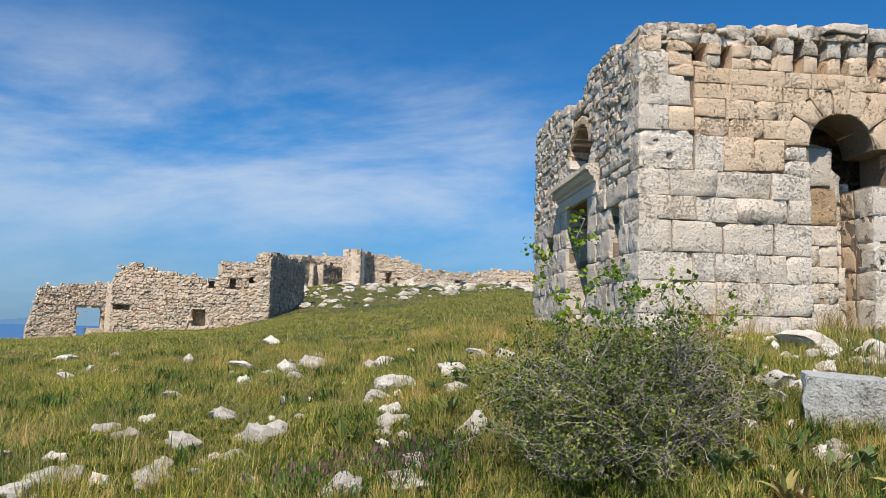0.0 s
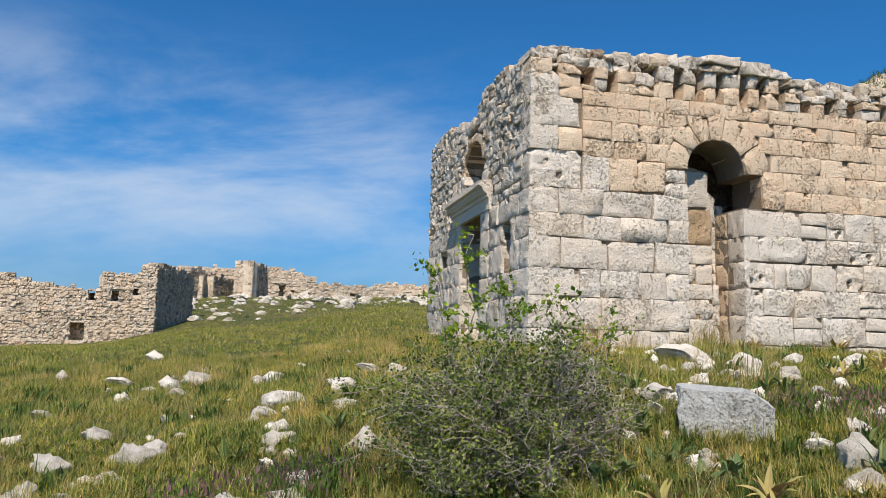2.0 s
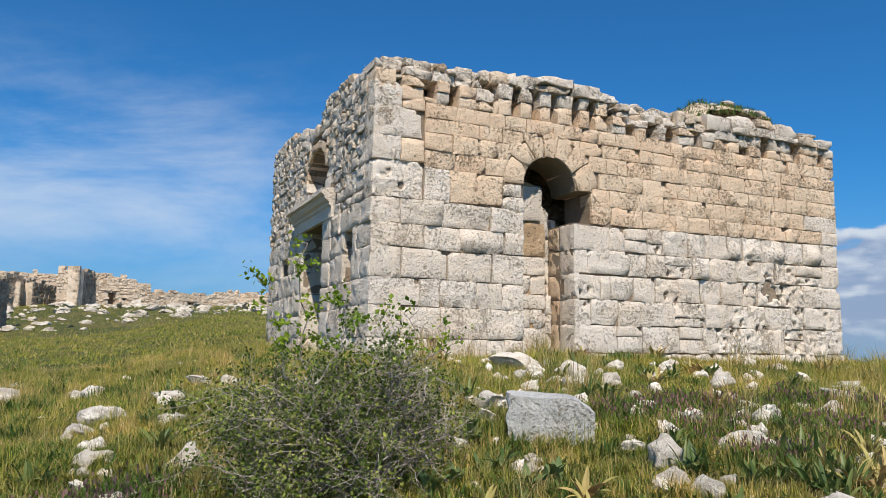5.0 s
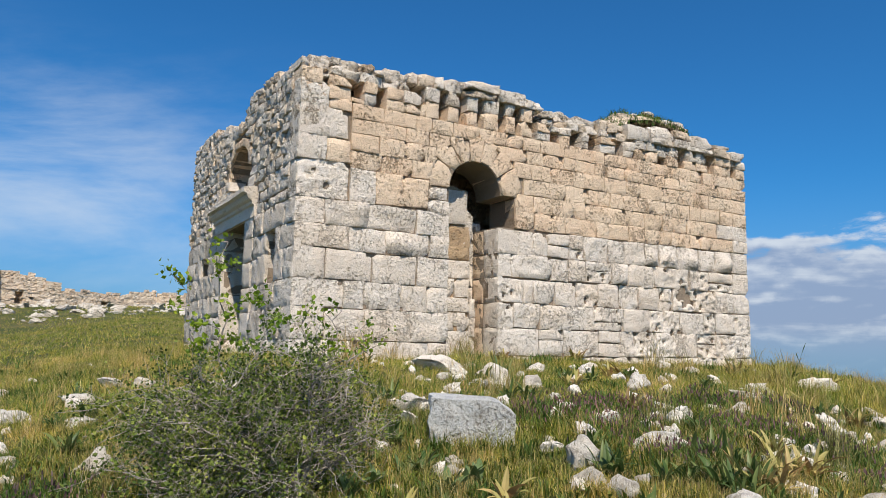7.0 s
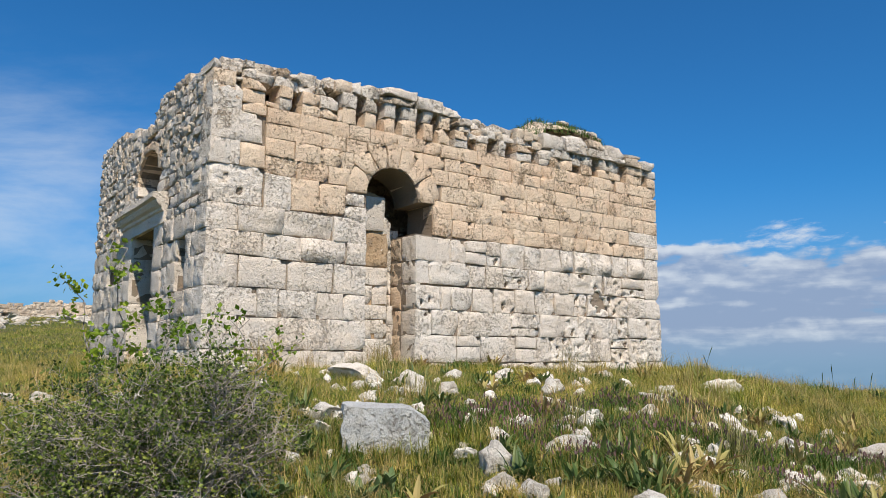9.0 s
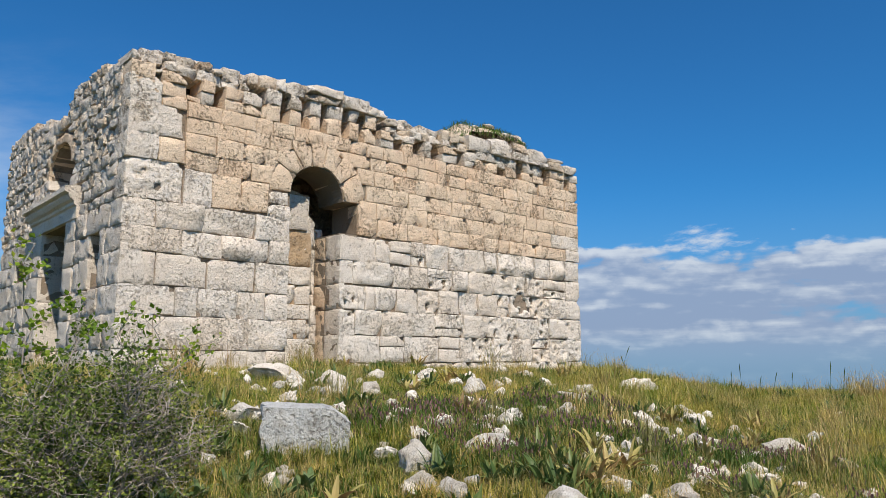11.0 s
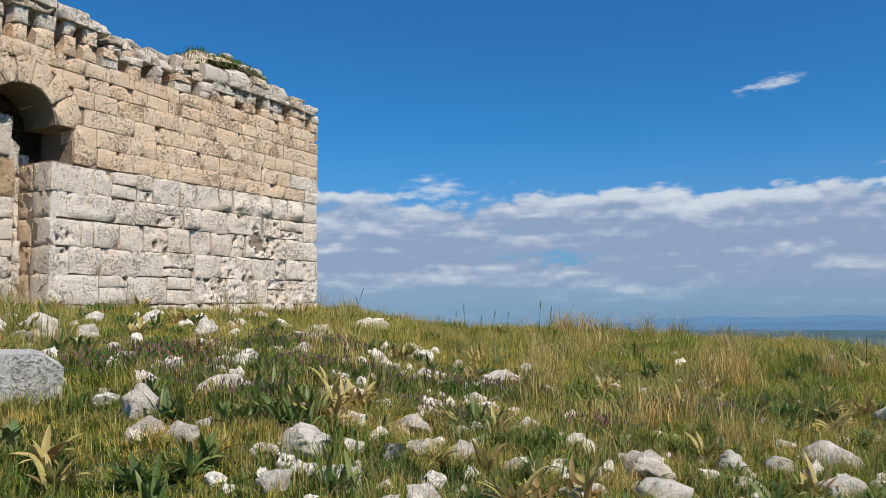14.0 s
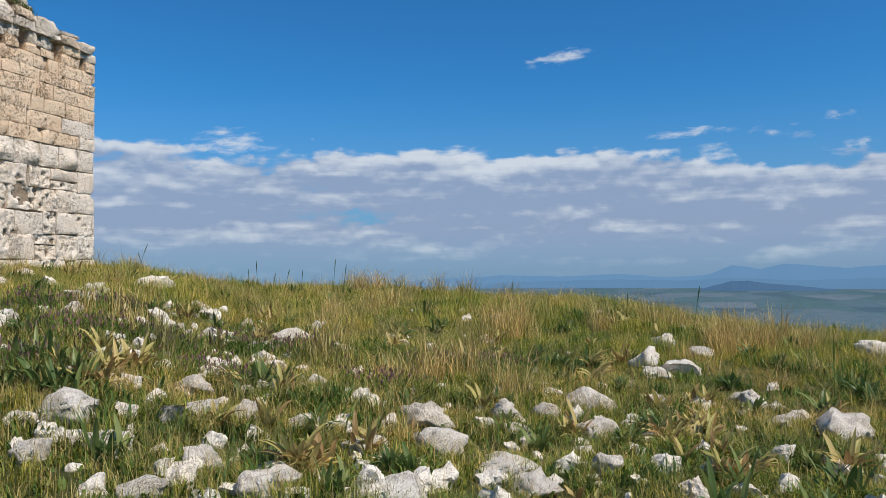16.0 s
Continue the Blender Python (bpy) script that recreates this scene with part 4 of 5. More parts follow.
    tagged(stones, "rough rubble stones laid in uneven courses", kind="stuff")
    return core


def at(az, r):
    return (r * math.sin(radians(az)), r * math.cos(radians(az)))


def lvl(el, r):
    return 1.6 + r * math.tan(radians(el))


def foot_along(p0, p1):
    length = math.dist(p0, p1)
    return lambda s: float(land(p0[0] + (p1[0] - p0[0]) * s / length, p0[1] + (p1[1] - p0[1]) * s / length))


def heads(length, *pts):
    xs, zs = [p[0] * length for p in pts], [p[1] for p in pts]
    return lambda s: float(np.interp(s, xs, zs)) + 0.16 * noise.noise(Vector((s * 1.3, 0, zs[0]))) + 0.1 * noise.noise(Vector((s * 4, 1, zs[0])))


ruin = tagged(new("ruined_house"), "roofless rubble house ruin with weathered ochre front", "ruin")
A, B, D = at(-23.4, 57), at(-12.8, 56), at(-10.3, 63)
L = math.dist(A, B)
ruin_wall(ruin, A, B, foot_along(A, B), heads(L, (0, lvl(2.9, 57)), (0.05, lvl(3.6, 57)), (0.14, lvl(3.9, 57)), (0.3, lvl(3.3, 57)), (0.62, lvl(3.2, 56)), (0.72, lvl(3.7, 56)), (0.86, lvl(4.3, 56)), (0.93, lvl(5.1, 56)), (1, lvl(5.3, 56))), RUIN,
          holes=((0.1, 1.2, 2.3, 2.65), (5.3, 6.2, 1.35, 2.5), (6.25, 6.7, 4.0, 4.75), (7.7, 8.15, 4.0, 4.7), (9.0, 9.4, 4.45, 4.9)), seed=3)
L = math.dist(B, D)
# end wall turned from the sun: its shade is in the stone colour
ruin_wall(ruin, B, D, foot_along(B, D), heads(L, (0, lvl(5.25, 56)), (0.5, lvl(4.95, 60)), (1, lvl(4.6, 63))), SHADESTONE, seed=4)
E2 = at(-18.5, 66)
ruin_wall(ruin, at(-23.2, 62), E2, foot_along(at(-23.2, 62), E2), heads(6.5, (0, 4.4), (1, 5.3)), RUIN, seed=5)
mid_wall = (at(-16.2, 62), at(-11.5, 64))
ruin_wall(ruin, *mid_wall, foot_along(*mid_wall), heads(math.dist(*mid_wall), (0, lvl(4.35, 62)), (0.5, lvl(4.5, 62)), (1, lvl(4.9, 63))), RUIN, seed=6)

arch_ruin = tagged(new("ruined_wall"), "ruined rubble wall with an open arched gap at its base", "ruin")
A, B = at(-28.4, 66), at(-23.0, 67)
L = math.dist(A, B)
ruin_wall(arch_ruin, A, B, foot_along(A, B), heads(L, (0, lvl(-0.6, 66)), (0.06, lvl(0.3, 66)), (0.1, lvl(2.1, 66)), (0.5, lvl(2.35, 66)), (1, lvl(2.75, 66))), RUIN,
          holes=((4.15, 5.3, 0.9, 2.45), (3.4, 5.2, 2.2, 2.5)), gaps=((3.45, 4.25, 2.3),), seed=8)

fort = tagged(new("ruined_fort"), "ruined hilltop fort of pale masonry with broken walls", "ruin")
# fort sides in the darker stone have their shade painted in
for az0, az1, r0, r1, tops, mat, sd, holes in (
    (-10.6, -9.6, 84, 86, (5.0, 4.9), SHADESTONE, 11, ()),
    (-9.7, -8.9, 85, 92, (4.5, 4.6), SHADESTONE, 12, ()),
    (-9.0, -7.6, 86, 90, (4.5, 4.3), SHADESTONE, 13, ()),
    (-11.5, -7.3, 95, 95, (5.15, 5.1), RUIN, 14, ()),
    (-7.6, -6.3, 86, 85, (5.4, 5.7), RUIN, 15, ()),
    (-6.3, -5.3, 85, 90, (5.6, 5.3), SHADESTONE, 16, ()),
    (-5.3, -1.7, 90, 92, (5.45, 4.75), RUIN, 17, ((1.5, 2.3, lvl(3.3, 90), lvl(4.1, 90)), (3.0, 3.35, lvl(3.6, 90), lvl(3.85, 90)))),
    (-1.7, 2.2, 92, 96, (4.3, 4.15), RUIN, 18, ((4.7, 5.6, lvl(3.4, 94), lvl(3.65, 94)),)),
    (2.2, 4.3, 96, 98, (4.2, 4.55), RUIN, 19, ()),
    (4.3, 8.5, 98, 96, (4.5, 4.2), RUIN, 20, ()),
):
    A, B = at(az0, r0), at(az1, r1)
    L = math.dist(A, B)
    ruin_wall(fort, A, B, foot_along(A, B), heads(L, (0, lvl(tops[0], r0)), (0.5, lvl(sum(tops) / 2 + 0.06, (r0 + r1) / 2)), (1, lvl(tops[1], r1))), mat, holes=holes, course=(0.25, 0.45), size=(0.3, 0.9), seed=sd)


# ---- far distance ----
def ridge(name, az0, az1, r, z0, tops, mat, label, seed, craggy=1.0):
    """A far range of hills: a solid body with a gently broken skyline."""
    n = 220
    verts, faces = [], []
    for i in range(n + 1):
        f = i / n
        az = az0 + (az1 - az0) * f
        el = float(np.interp(f, [p[0] for p in tops], [p[1] for p in tops]))
        el += craggy * (0.05 * noise.noise(Vector((f * 14, seed, 0))) + 0.04 * noise.noise(Vector((f * 42, seed, 1))) + 0.025 * noise.noise(Vector((f * 110, seed, 1))))
        top = lvl(el, r)
        for dr, z in ((-60, z0), (0, top), (160, z0 - 20)):
            x, y = at(az, r + dr)
            verts.append((x, y, z))
    for i in range(n):
        a = i * 3
        faces += [(a, a + 3, a + 4, a + 1), (a + 1, a + 4, a + 5, a + 2)]
    ob = mesh_object(name, verts, faces, mat, smooth=True)
    return tagged(ob, label, "hills", kind="structure")


def spread(az0, az1, *tops):
    return tuple(((az - az0) / (az1 - az0), el) for az, el in tops)


ridge("backdrop_range", 58, 125, 4300, -140, spread(58, 125, (58, -2.2), (62, -1.7), (66, -1.2), (70, -0.8), (75, -0.52), (79.6, -0.62), (83.6, -0.45), (86.8, -0.72), (89.5, -0.58), (91.2, 0.1), (92.2, 0.05), (93, -0.15), (94.6, 0.2), (96.3, 0.06), (98.3, -0.12), (100.5, 0.05), (106, 0.5), (114, 0.3), (125, -0.2)), HILL_FAR, "mountain range with pale blue haze painted in as glow", 1, 1.3)
ridge("backdrop_hills", 62, 120, 3900, -130, spread(62, 120, (62, -2.2), (70, -1.5), (76, -1.0), (80, -0.95), (84, -0.85), (88, -0.95), (91, -0.75), (95, -0.95), (99, -0.8), (106, -0.9), (120, -1.5)), HILL_MID, "foothills beyond the plain, blue haze painted in as glow", 2)
ridge("backdrop_knoll", 87, 99, 3500, -120, spread(87, 99, (87, -2.0), (88.7, -1.66), (90, -1.3), (91.2, -0.98), (92.2, -0.96), (93.4, -1.15), (94.9, -1.27), (96.2, -1.38), (97.7, -1.58), (99, -2.0)), HILL_NEAR, "low wooded knoll on the plain, dark blue haze painted in", 3, 0.7)
ridge("backdrop_island", -33, -27.2, 4500, -60, ((0, -0.45), (0.4, -0.3), (0.8, 0.0), (1, -0.35)), HILL_FAR, "faint headland across the sea, blue haze painted in", 4)


def build_sea():
    verts, faces = [], []
    for i in range(21):
        az = -75 + 60 * i / 20
        for r in (700, 4600):
            x, y = at(az, r)
            verts.append((x, y, -34))
    for i in range(20):
        faces.append((2 * i, 2 * i + 1, 2 * i + 3, 2 * i + 2))
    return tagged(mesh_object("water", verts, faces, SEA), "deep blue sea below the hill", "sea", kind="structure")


build_sea()

# ---- rocks on the slope ----
ROCK_MESHES = []
for k in range(14):
    bm = bmesh.new()
    bmesh.ops.create_icosphere(bm, subdivisions=3, radius=0.5)
    off = Vector((k * 3.1, k * 1.7, k * 5.3))
    cut = [(Vector((RNG.uniform(-1, 1), RNG.uniform(-1, 1), RNG.uniform(-0.3, 1))).normalized(), RNG.uniform(0.2, 0.4)) for _ in range(14)]
    for v in bm.verts:
        c = v.co.copy()
        for q in cut:
            d = c.dot(q[0]) - q[1]
            if d > 0:
                c -= q[0] * d
        c *= 1 + 0.34 * noise.noise(c * 3 + off) + 0.22 * noise.noise(c * 7 + off) + 0.14 * noise.noise(c * 17 + off)
        v.co = c * 1.3
    me = bpy.data.meshes.new("rock")
    bm.to_mesh(me)
    bm.free()
    me.materials.append(ROCK)
    me.shade_smooth()
    ROCK_MESHES.append(me)


def rock(x, y, w, h, label="white weathered limestone rock half buried in grass"):
    ob = new("rock", RNG.choice(ROCK_MESHES))
    h, w = min(max(h, 0.10) * 1.3, 0.72 * w), w * 1.14
    ob.matrix_world = pose(x, y, float(land(x, y)) + h * 0.42, RNG.uniform(-10, 10), RNG.uniform(-10, 10), RNG.uniform(0, 360)) @ Matrix.Diagonal((w * 1.08, w * RNG.uniform(0.75, 1.1), h * 1.12, 1))
    return tagged(ob, label, "rock", "limestone rocks on the slope")


ROCKS_A = [(-4.44, 20.06, 0.48, 0.21), (-2.21, 12.98, 0.39, 0.31), (-8.65, 17.85, 0.44, 0.15), (-6.68, 13.85, 0.34, 0.10), (-4.86, 15.03, 0.26, 0.14), (-3.65, 14.24, 0.35, 0.11), (-2.75, 12.45, 0.17, 0.15), (-2.51, 12.58, 0.32, 0.19), (-2.26, 11.97, 0.18, 0.09), (-0.98, 13.22, 0.31, 0.18), (-1.25, 13.47, 0.25, 0.08), (-0.70, 10.61, 0.39, 0.16), (-0.41, 10.41, 0.19, 0.11), (-0.80, 9.82, 0.22, 0.09), (-0.89, 9.44, 0.15, 0.06), (-3.63, 10.47, 0.23, 0.11), (-1.93, 9.59, 0.10, 0.16), (-1.56, 8.69, 0.09, 0.12), (-2.50, 8.99, 0.26, 0.12), (-3.50, 8.31, 0.27, 0.09), (-3.11, 7.81, 0.22, 0.11), (-2.51, 7.57, 0.36, 0.15), (-1.81, 7.65, 0.32, 0.17)]
ROCKS_B = [(-1.65, 7.96, 0.24, 0.14), (-1.84, 7.10, 0.19, 0.11), (-2.34, 6.67, 0.23, 0.10), (-2.35, 6.44, 0.30, 0.06), (-2.03, 6.47, 0.15, 0.05), (-4.04, 7.14, 0.30, 0.08), (-3.18, 6.42, 0.32, 0.14), (-3.23, 6.13, 0.36, 0.11), (-3.04, 6.56, 0.16, 0.06), (-2.27, 6.17, 0.17, 0.07), (-1.53, 6.18, 0.14, 0.08), (-0.51, 7.89, 0.28, 0.10), (-0.53, 7.45, 0.16, 0.05), (-0.19, 6.45, 0.26, 0.14), (-0.05, 6.63, 0.12, 0.12), (-0.26, 6.04, 0.29, 0.09), (-0.77, 5.83, 0.30, 0.04), (0.19, 10.77, 0.36, 0.11), (0.30, 7.37, 0.26, 0.16), (0.59, 11.98, 0.31, 0.11), (0.94, 11.95, 0.25, 0.19), (0.13, 9.53, 0.28, 0.08), (-7.73, 18.34, 0.29, 0.12)]
ROCKS_C = [(5.03, 10.56, 0.60, 0.21), (4.77, 9.97, 0.16, 0.11), (5.42, 9.57, 0.53, 0.21), (6.70, 10.57, 0.26, 0.13), (5.76, 9.17, 0.33, 0.13), (5.57, 8.37, 0.15, 0.07), (3.60, 8.31, 0.33, 0.31), (10.51, 12.09, 0.31, 0.35), (7.22, 8.84, 0.27, 0.22), (6.77, 8.05, 0.15, 0.06), (10.17, 10.98, 0.33, 0.13), (8.94, 8.27, 0.27, 0.16), (8.09, 7.63, 0.33, 0.10), (5.19, 5.93, 0.36, 0.19), (4.26, 5.74, 0.32, 0.22), (3.95, 5.34, 0.20, 0.11), (3.97, 4.91, 0.24, 0.13), (4.35, 6.54, 0.14, 0.08), (4.33, 5.12, 0.12, 0.05), (5.11, 4.88, 0.13, 0.09), (5.24, 4.49, 0.13, 0.07), (3.26, 6.43, 0.16, 0.07), (3.08, 6.15, 0.15, 0.06)]
ROCKS_D = [(4.37, 4.08, 0.36, 0.16), (4.14, 3.51, 0.21, 0.14), (4.40, 3.06, 0.24, 0.21), (3.76, 2.96, 0.25, 0.07), (3.73, 3.71, 0.17, 0.14), (6.44, 4.47, 0.29, 0.14), (5.78, 4.16, 0.29, 0.13), (4.92, 3.72, 0.23, 0.10), (5.32, 3.72, 0.24, 0.08), (5.59, 3.52, 0.25, 0.13), (6.12, 3.91, 0.16, 0.06), (9.35, 5.31, 0.40, 0.16), (5.55, 3.05, 0.14, 0.11), (5.33, 2.35, 0.27, 0.12), (6.20, 2.28, 0.35, 0.20), (5.71, 1.97, 0.32, 0.16), (4.32, 2.50, 0.37, 0.13), (4.61, 1.86, 0.51, 0.10), (8.30, 6.29, 0.15, 0.12), (9.53, 6.90, 0.19, 0.17), (9.21, 8.52, 0.31, 0.15), (8.32, 7.65, 0.25, 0.10)]
ROCKS_E = [(7.09, 6.86, 0.29, 0.10), (8.86, 4.38, 0.18, 0.07), (10.09, 3.66, 0.17, 0.08), (5.24, 4.49, 0.11, 0.06), (7.20, 1.81, 0.24, 0.14), (7.48, 1.55, 0.24, 0.15), (7.90, 1.22, 0.38, 0.25), (6.94, 0.95, 0.29, 0.19), (6.62, 1.61, 0.23, 0.06), (10.54, 0.88, 0.31, 0.22), (12.35, 0.70, 0.32, 0.15), (10.24, 0.36, 0.32, 0.17), (9.97, 0.70, 0.33, 0.09), (11.75, 0.21, 0.35, 0.12), (8.87, -0.30, 0.30, 0.17), (7.69, -0.97, 0.35, 0.18), (8.07, -0.62, 0.30, 0.07), (5.57, 1.41, 0.38, 0.09), (5.29, 1.14, 0.26, 0.08), (9.55, 3.15, 0.16, 0.09), (12.65, -2.05, 0.34, 0.17), (5.81, 0.74, 0.26, 0.07), (10.86, 4.57, 0.17, 0.07)]

for x, y, w, h in ROCKS_A + ROCKS_B + ROCKS_C + ROCKS_D + ROCKS_E:
    rock(x, y, w, h)
slab_rock = rock(*at(50.5, 14.5), 0.8, 0.3, "long pale limestone slab at the brow")
slab_rock.matrix_world = pose(*at(50.5, 14.5), float(land(*at(50.5, 14.5))) + 0.06, 0, 2, -45) @ Matrix.Diagonal((0.78, 0.5, 0.36, 1))
# small stones between them, and the boulders under the fort: past counting


def joined_rocks(name, mat, spots, label):
    base = [(np.array([v.co[:] for v in me.vertices]), [tuple(f.vertices) for f in me.polygons]) for me in ROCK_MESHES[:6]]
    verts, faces, k = [], [], 0
    for x, y, w, h in spots:
        v, f = RNG.choice(base)
        a = RNG.uniform(0, 6.28)
        c, s_ = math.cos(a), math.sin(a)
        vx, vy = v[:, 0] * w, v[:, 1] * w * 0.85
        verts.append(np.stack([x + c * vx - s_ * vy, y + s_ * vx + c * vy, float(land(x, y)) + 0.5 * h + v[:, 2] * h * 1.4], -1))
        faces += [tuple(i + k for i in g) for g in f]
        k += len(v)
    return tagged(mesh_object(name, np.concatenate(verts).tolist(), faces, mat), label, "stones", kind="stuff")


spots = []
for i in range(390):
    az, r = (RNG.uniform(40, 100), RNG.uniform(4.5, 9)) if i > 150 else (RNG.uniform(-28, 100), RNG.uniform(4.5, 17))
    x, y = at(az, r)
    if not (2.6 < x < 14.6 and 11.9 < y < 21):
        w = RNG.uniform(0.06, 0.22)
        spots.append((x, y, w, w * RNG.uniform(0.35, 0.65)))
for i in range(130):
    x, y = at(RNG.uniform(16, 62), RNG.uniform(7.5, 13.5))
    if not (2.6 < x < 14.6 and 11.9 < y < 21):
        w = RNG.uniform(0.08, 0.3)
        spots.append((x, y, w, w * RNG.uniform(0.4, 0.65)))
joined_rocks("scattered_stones", ROCK, spots, "small pale limestone stones scattered through the grass")
spots = []
for i in range(230):
    x, y = at(RNG.uniform(-11, 9), 58 + 30 * RNG.random() ** 0.75)
    w = RNG.uniform(0.3, 1.7) * RNG.uniform(0.3, 1)
    spots.append((x, y, w, w * RNG.uniform(0.24, 0.42)))
joined_rocks("rock_outcrop", SCREE, spots, "pale broken limestone outcrop below the fort")


def squared_block():
    """A dressed block with a worn rounded end, lying in the grass."""
    bm = bmesh.new()
    bmesh.ops.create_cube(bm, size=1)
    bmesh.ops.subdivide_edges(bm, edges=bm.edges, cuts=9, use_grid_fill=True)
    for v in bm.verts:
        x, y, z = v.co.x * 0.84, v.co.y * 0.55, v.co.z * 0.62
        if x > 0.22 and z > 0.1:
            z -= 0.32 * (x - 0.22) * max(0, (z - 0.1) / 0.21) * 2.0
        if x < -0.3:
            x += 0.05 * noise.noise(Vector((0, y * 6, z * 6)))
        n_ = 0.016 * noise.noise(Vector((x * 5, y * 5, z * 5))) + 0.008 * noise.noise(Vector((x * 14, y * 14, z * 14)))
        v.co = Vector((x, y, z)) + v.co.normalized() * n_
    ob = new("stone_block", bpy.data.meshes.new("stone_block"))
    bmesh.ops.smooth_vert(bm, verts=bm.verts, factor=0.35)
    bm.to_mesh(ob.data)
    bm.free()
    ob.data.materials.append(MARBLE)
    ob.matrix_world = pose(3.78, 7.12, 0.96, 3, 2, -24)
    return tagged(ob, "squared grey limestone block with a worn rounded end lying in grass", "stone block")


squared_block()

# ---- plants ----
def fast_mesh(name, verts, loops, starts, totals, mat):
    me = bpy.data.meshes.new(name)
    me.vertices.add(len(verts))
    me.vertices.foreach_set("co", np.asarray(verts, np.float32).ravel())
    me.loops.add(len(loops))
    me.loops.foreach_set("vertex_index", np.asarray(loops, np.int32))
    me.polygons.add(len(starts))
    me.polygons.foreach_set("loop_start", np.asarray(starts, np.int32))
    me.polygons.foreach_set("loop_total", np.asarray(totals, np.int32))
    me.materials.append(mat)
    me.update(calc_edges=True)
    return me


def blades(x, y, z, high, wide, lean, rng, bend=1.0):
    """Grass blades as bent strips: two quads' length and a tip each."""
    n = len(x)
    a = rng.uniform(0, 2 * np.pi, n)
    dx, dy = np.cos(a), np.sin(a)
    b = a + np.pi / 2 + rng.normal(0, 0.5, n)
    wx, wy = np.cos(b) * wide / 2, np.sin(b) * wide / 2
    l1, l2 = lean * 0.35 * high, lean * high * bend
    v = np.empty((n, 5, 3), np.float32)
    v[:, 0] = np.stack([x - wx, y - wy, z - 0.02], -1)
    v[:, 1] = np.stack([x + wx, y + wy, z - 0.02], -1)
    mz = z + high * 0.58
    v[:, 2] = np.stack([x + dx * l1 + wx * 0.8, y + dy * l1 + wy * 0.8, mz], -1)
    v[:, 3] = np.stack([x + dx * l1 - wx * 0.8, y + dy * l1 - wy * 0.8, mz], -1)
    v[:, 4] = np.stack([x + dx * l2, y + dy * l2, z + high * (1 - 0.25 * lean)], -1)
    k = (np.arange(n) * 5)[:, None]
    loops = (k + np.array([0, 1, 2, 3, 3, 2, 4])[None, :]).ravel()
    starts = (np.arange(n)[:, None] * 7 + np.array([0, 4])[None, :]).ravel()
    totals = np.tile([4, 3], n)
    return v.reshape(-1, 3), loops, starts, totals


def slips(x, y, z, high, wide, lean, rng):
    """Far grass blades, a leaning sliver each."""
    n = len(x)
    a, b = rng.uniform(0, 2 * np.pi, n), rng.normal(0, 0.7, n)
    wx, wy = np.cos(b) * wide / 2, np.sin(b) * wide / 2
    v = np.empty((n, 3, 3), np.float32)
    v[:, 0] = np.stack([x - wx, y - wy, z - 0.02], -1)
    v[:, 1] = np.stack([x + wx, y + wy, z - 0.02], -1)
    v[:, 2] = np.stack([x + np.cos(a) * lean * high, y + np.sin(a) * lean * high, z + high * (1 - 0.25 * lean)], -1)
    return v.reshape(-1, 3), np.arange(3 * n), np.arange(n) * 3, np.full(n, 3)


def patch(x, y, k=1.0, s=0.0):
    """Slow variation over the meadow, 0 to 1."""
    f = np.sin(x * 0.9 * k + 1.3 + s) * np.sin(y * 0.8 * k - 0.7 * s) + 0.7 * np.sin(x * 2.1 * k - y * 1.4 * k + 2 * s) + 0.4 * np.sin(x * 4.3 * k + y * 3.1 * k + s)
    return np.clip(0.5 + f / 3.2, 0, 1)


def outside(x, y):
    """True off the building's floor."""
    c, s = math.cos(radians(5.53)), math.sin(radians(5.53))
    u, v = (x - 3.12) * c + (y - 12.31) * s, -(x - 3.12) * s + (y - 12.31) * c
    return ~((u > 0.02) & (u < LONG - 0.02) & (v > 0.02) & (v < WIDE))


def scatter(rng, n, r0, r1, az0=-40, az1=110):
    r = np.sqrt(rng.uniform(r0 * r0, r1 * r1, n))
    az = np.radians(rng.uniform(az0, az1, n))
    x, y = r * np.sin(az), r * np.cos(az)
    ok = outside(x, y)
    return x[ok], y[ok], r[ok]


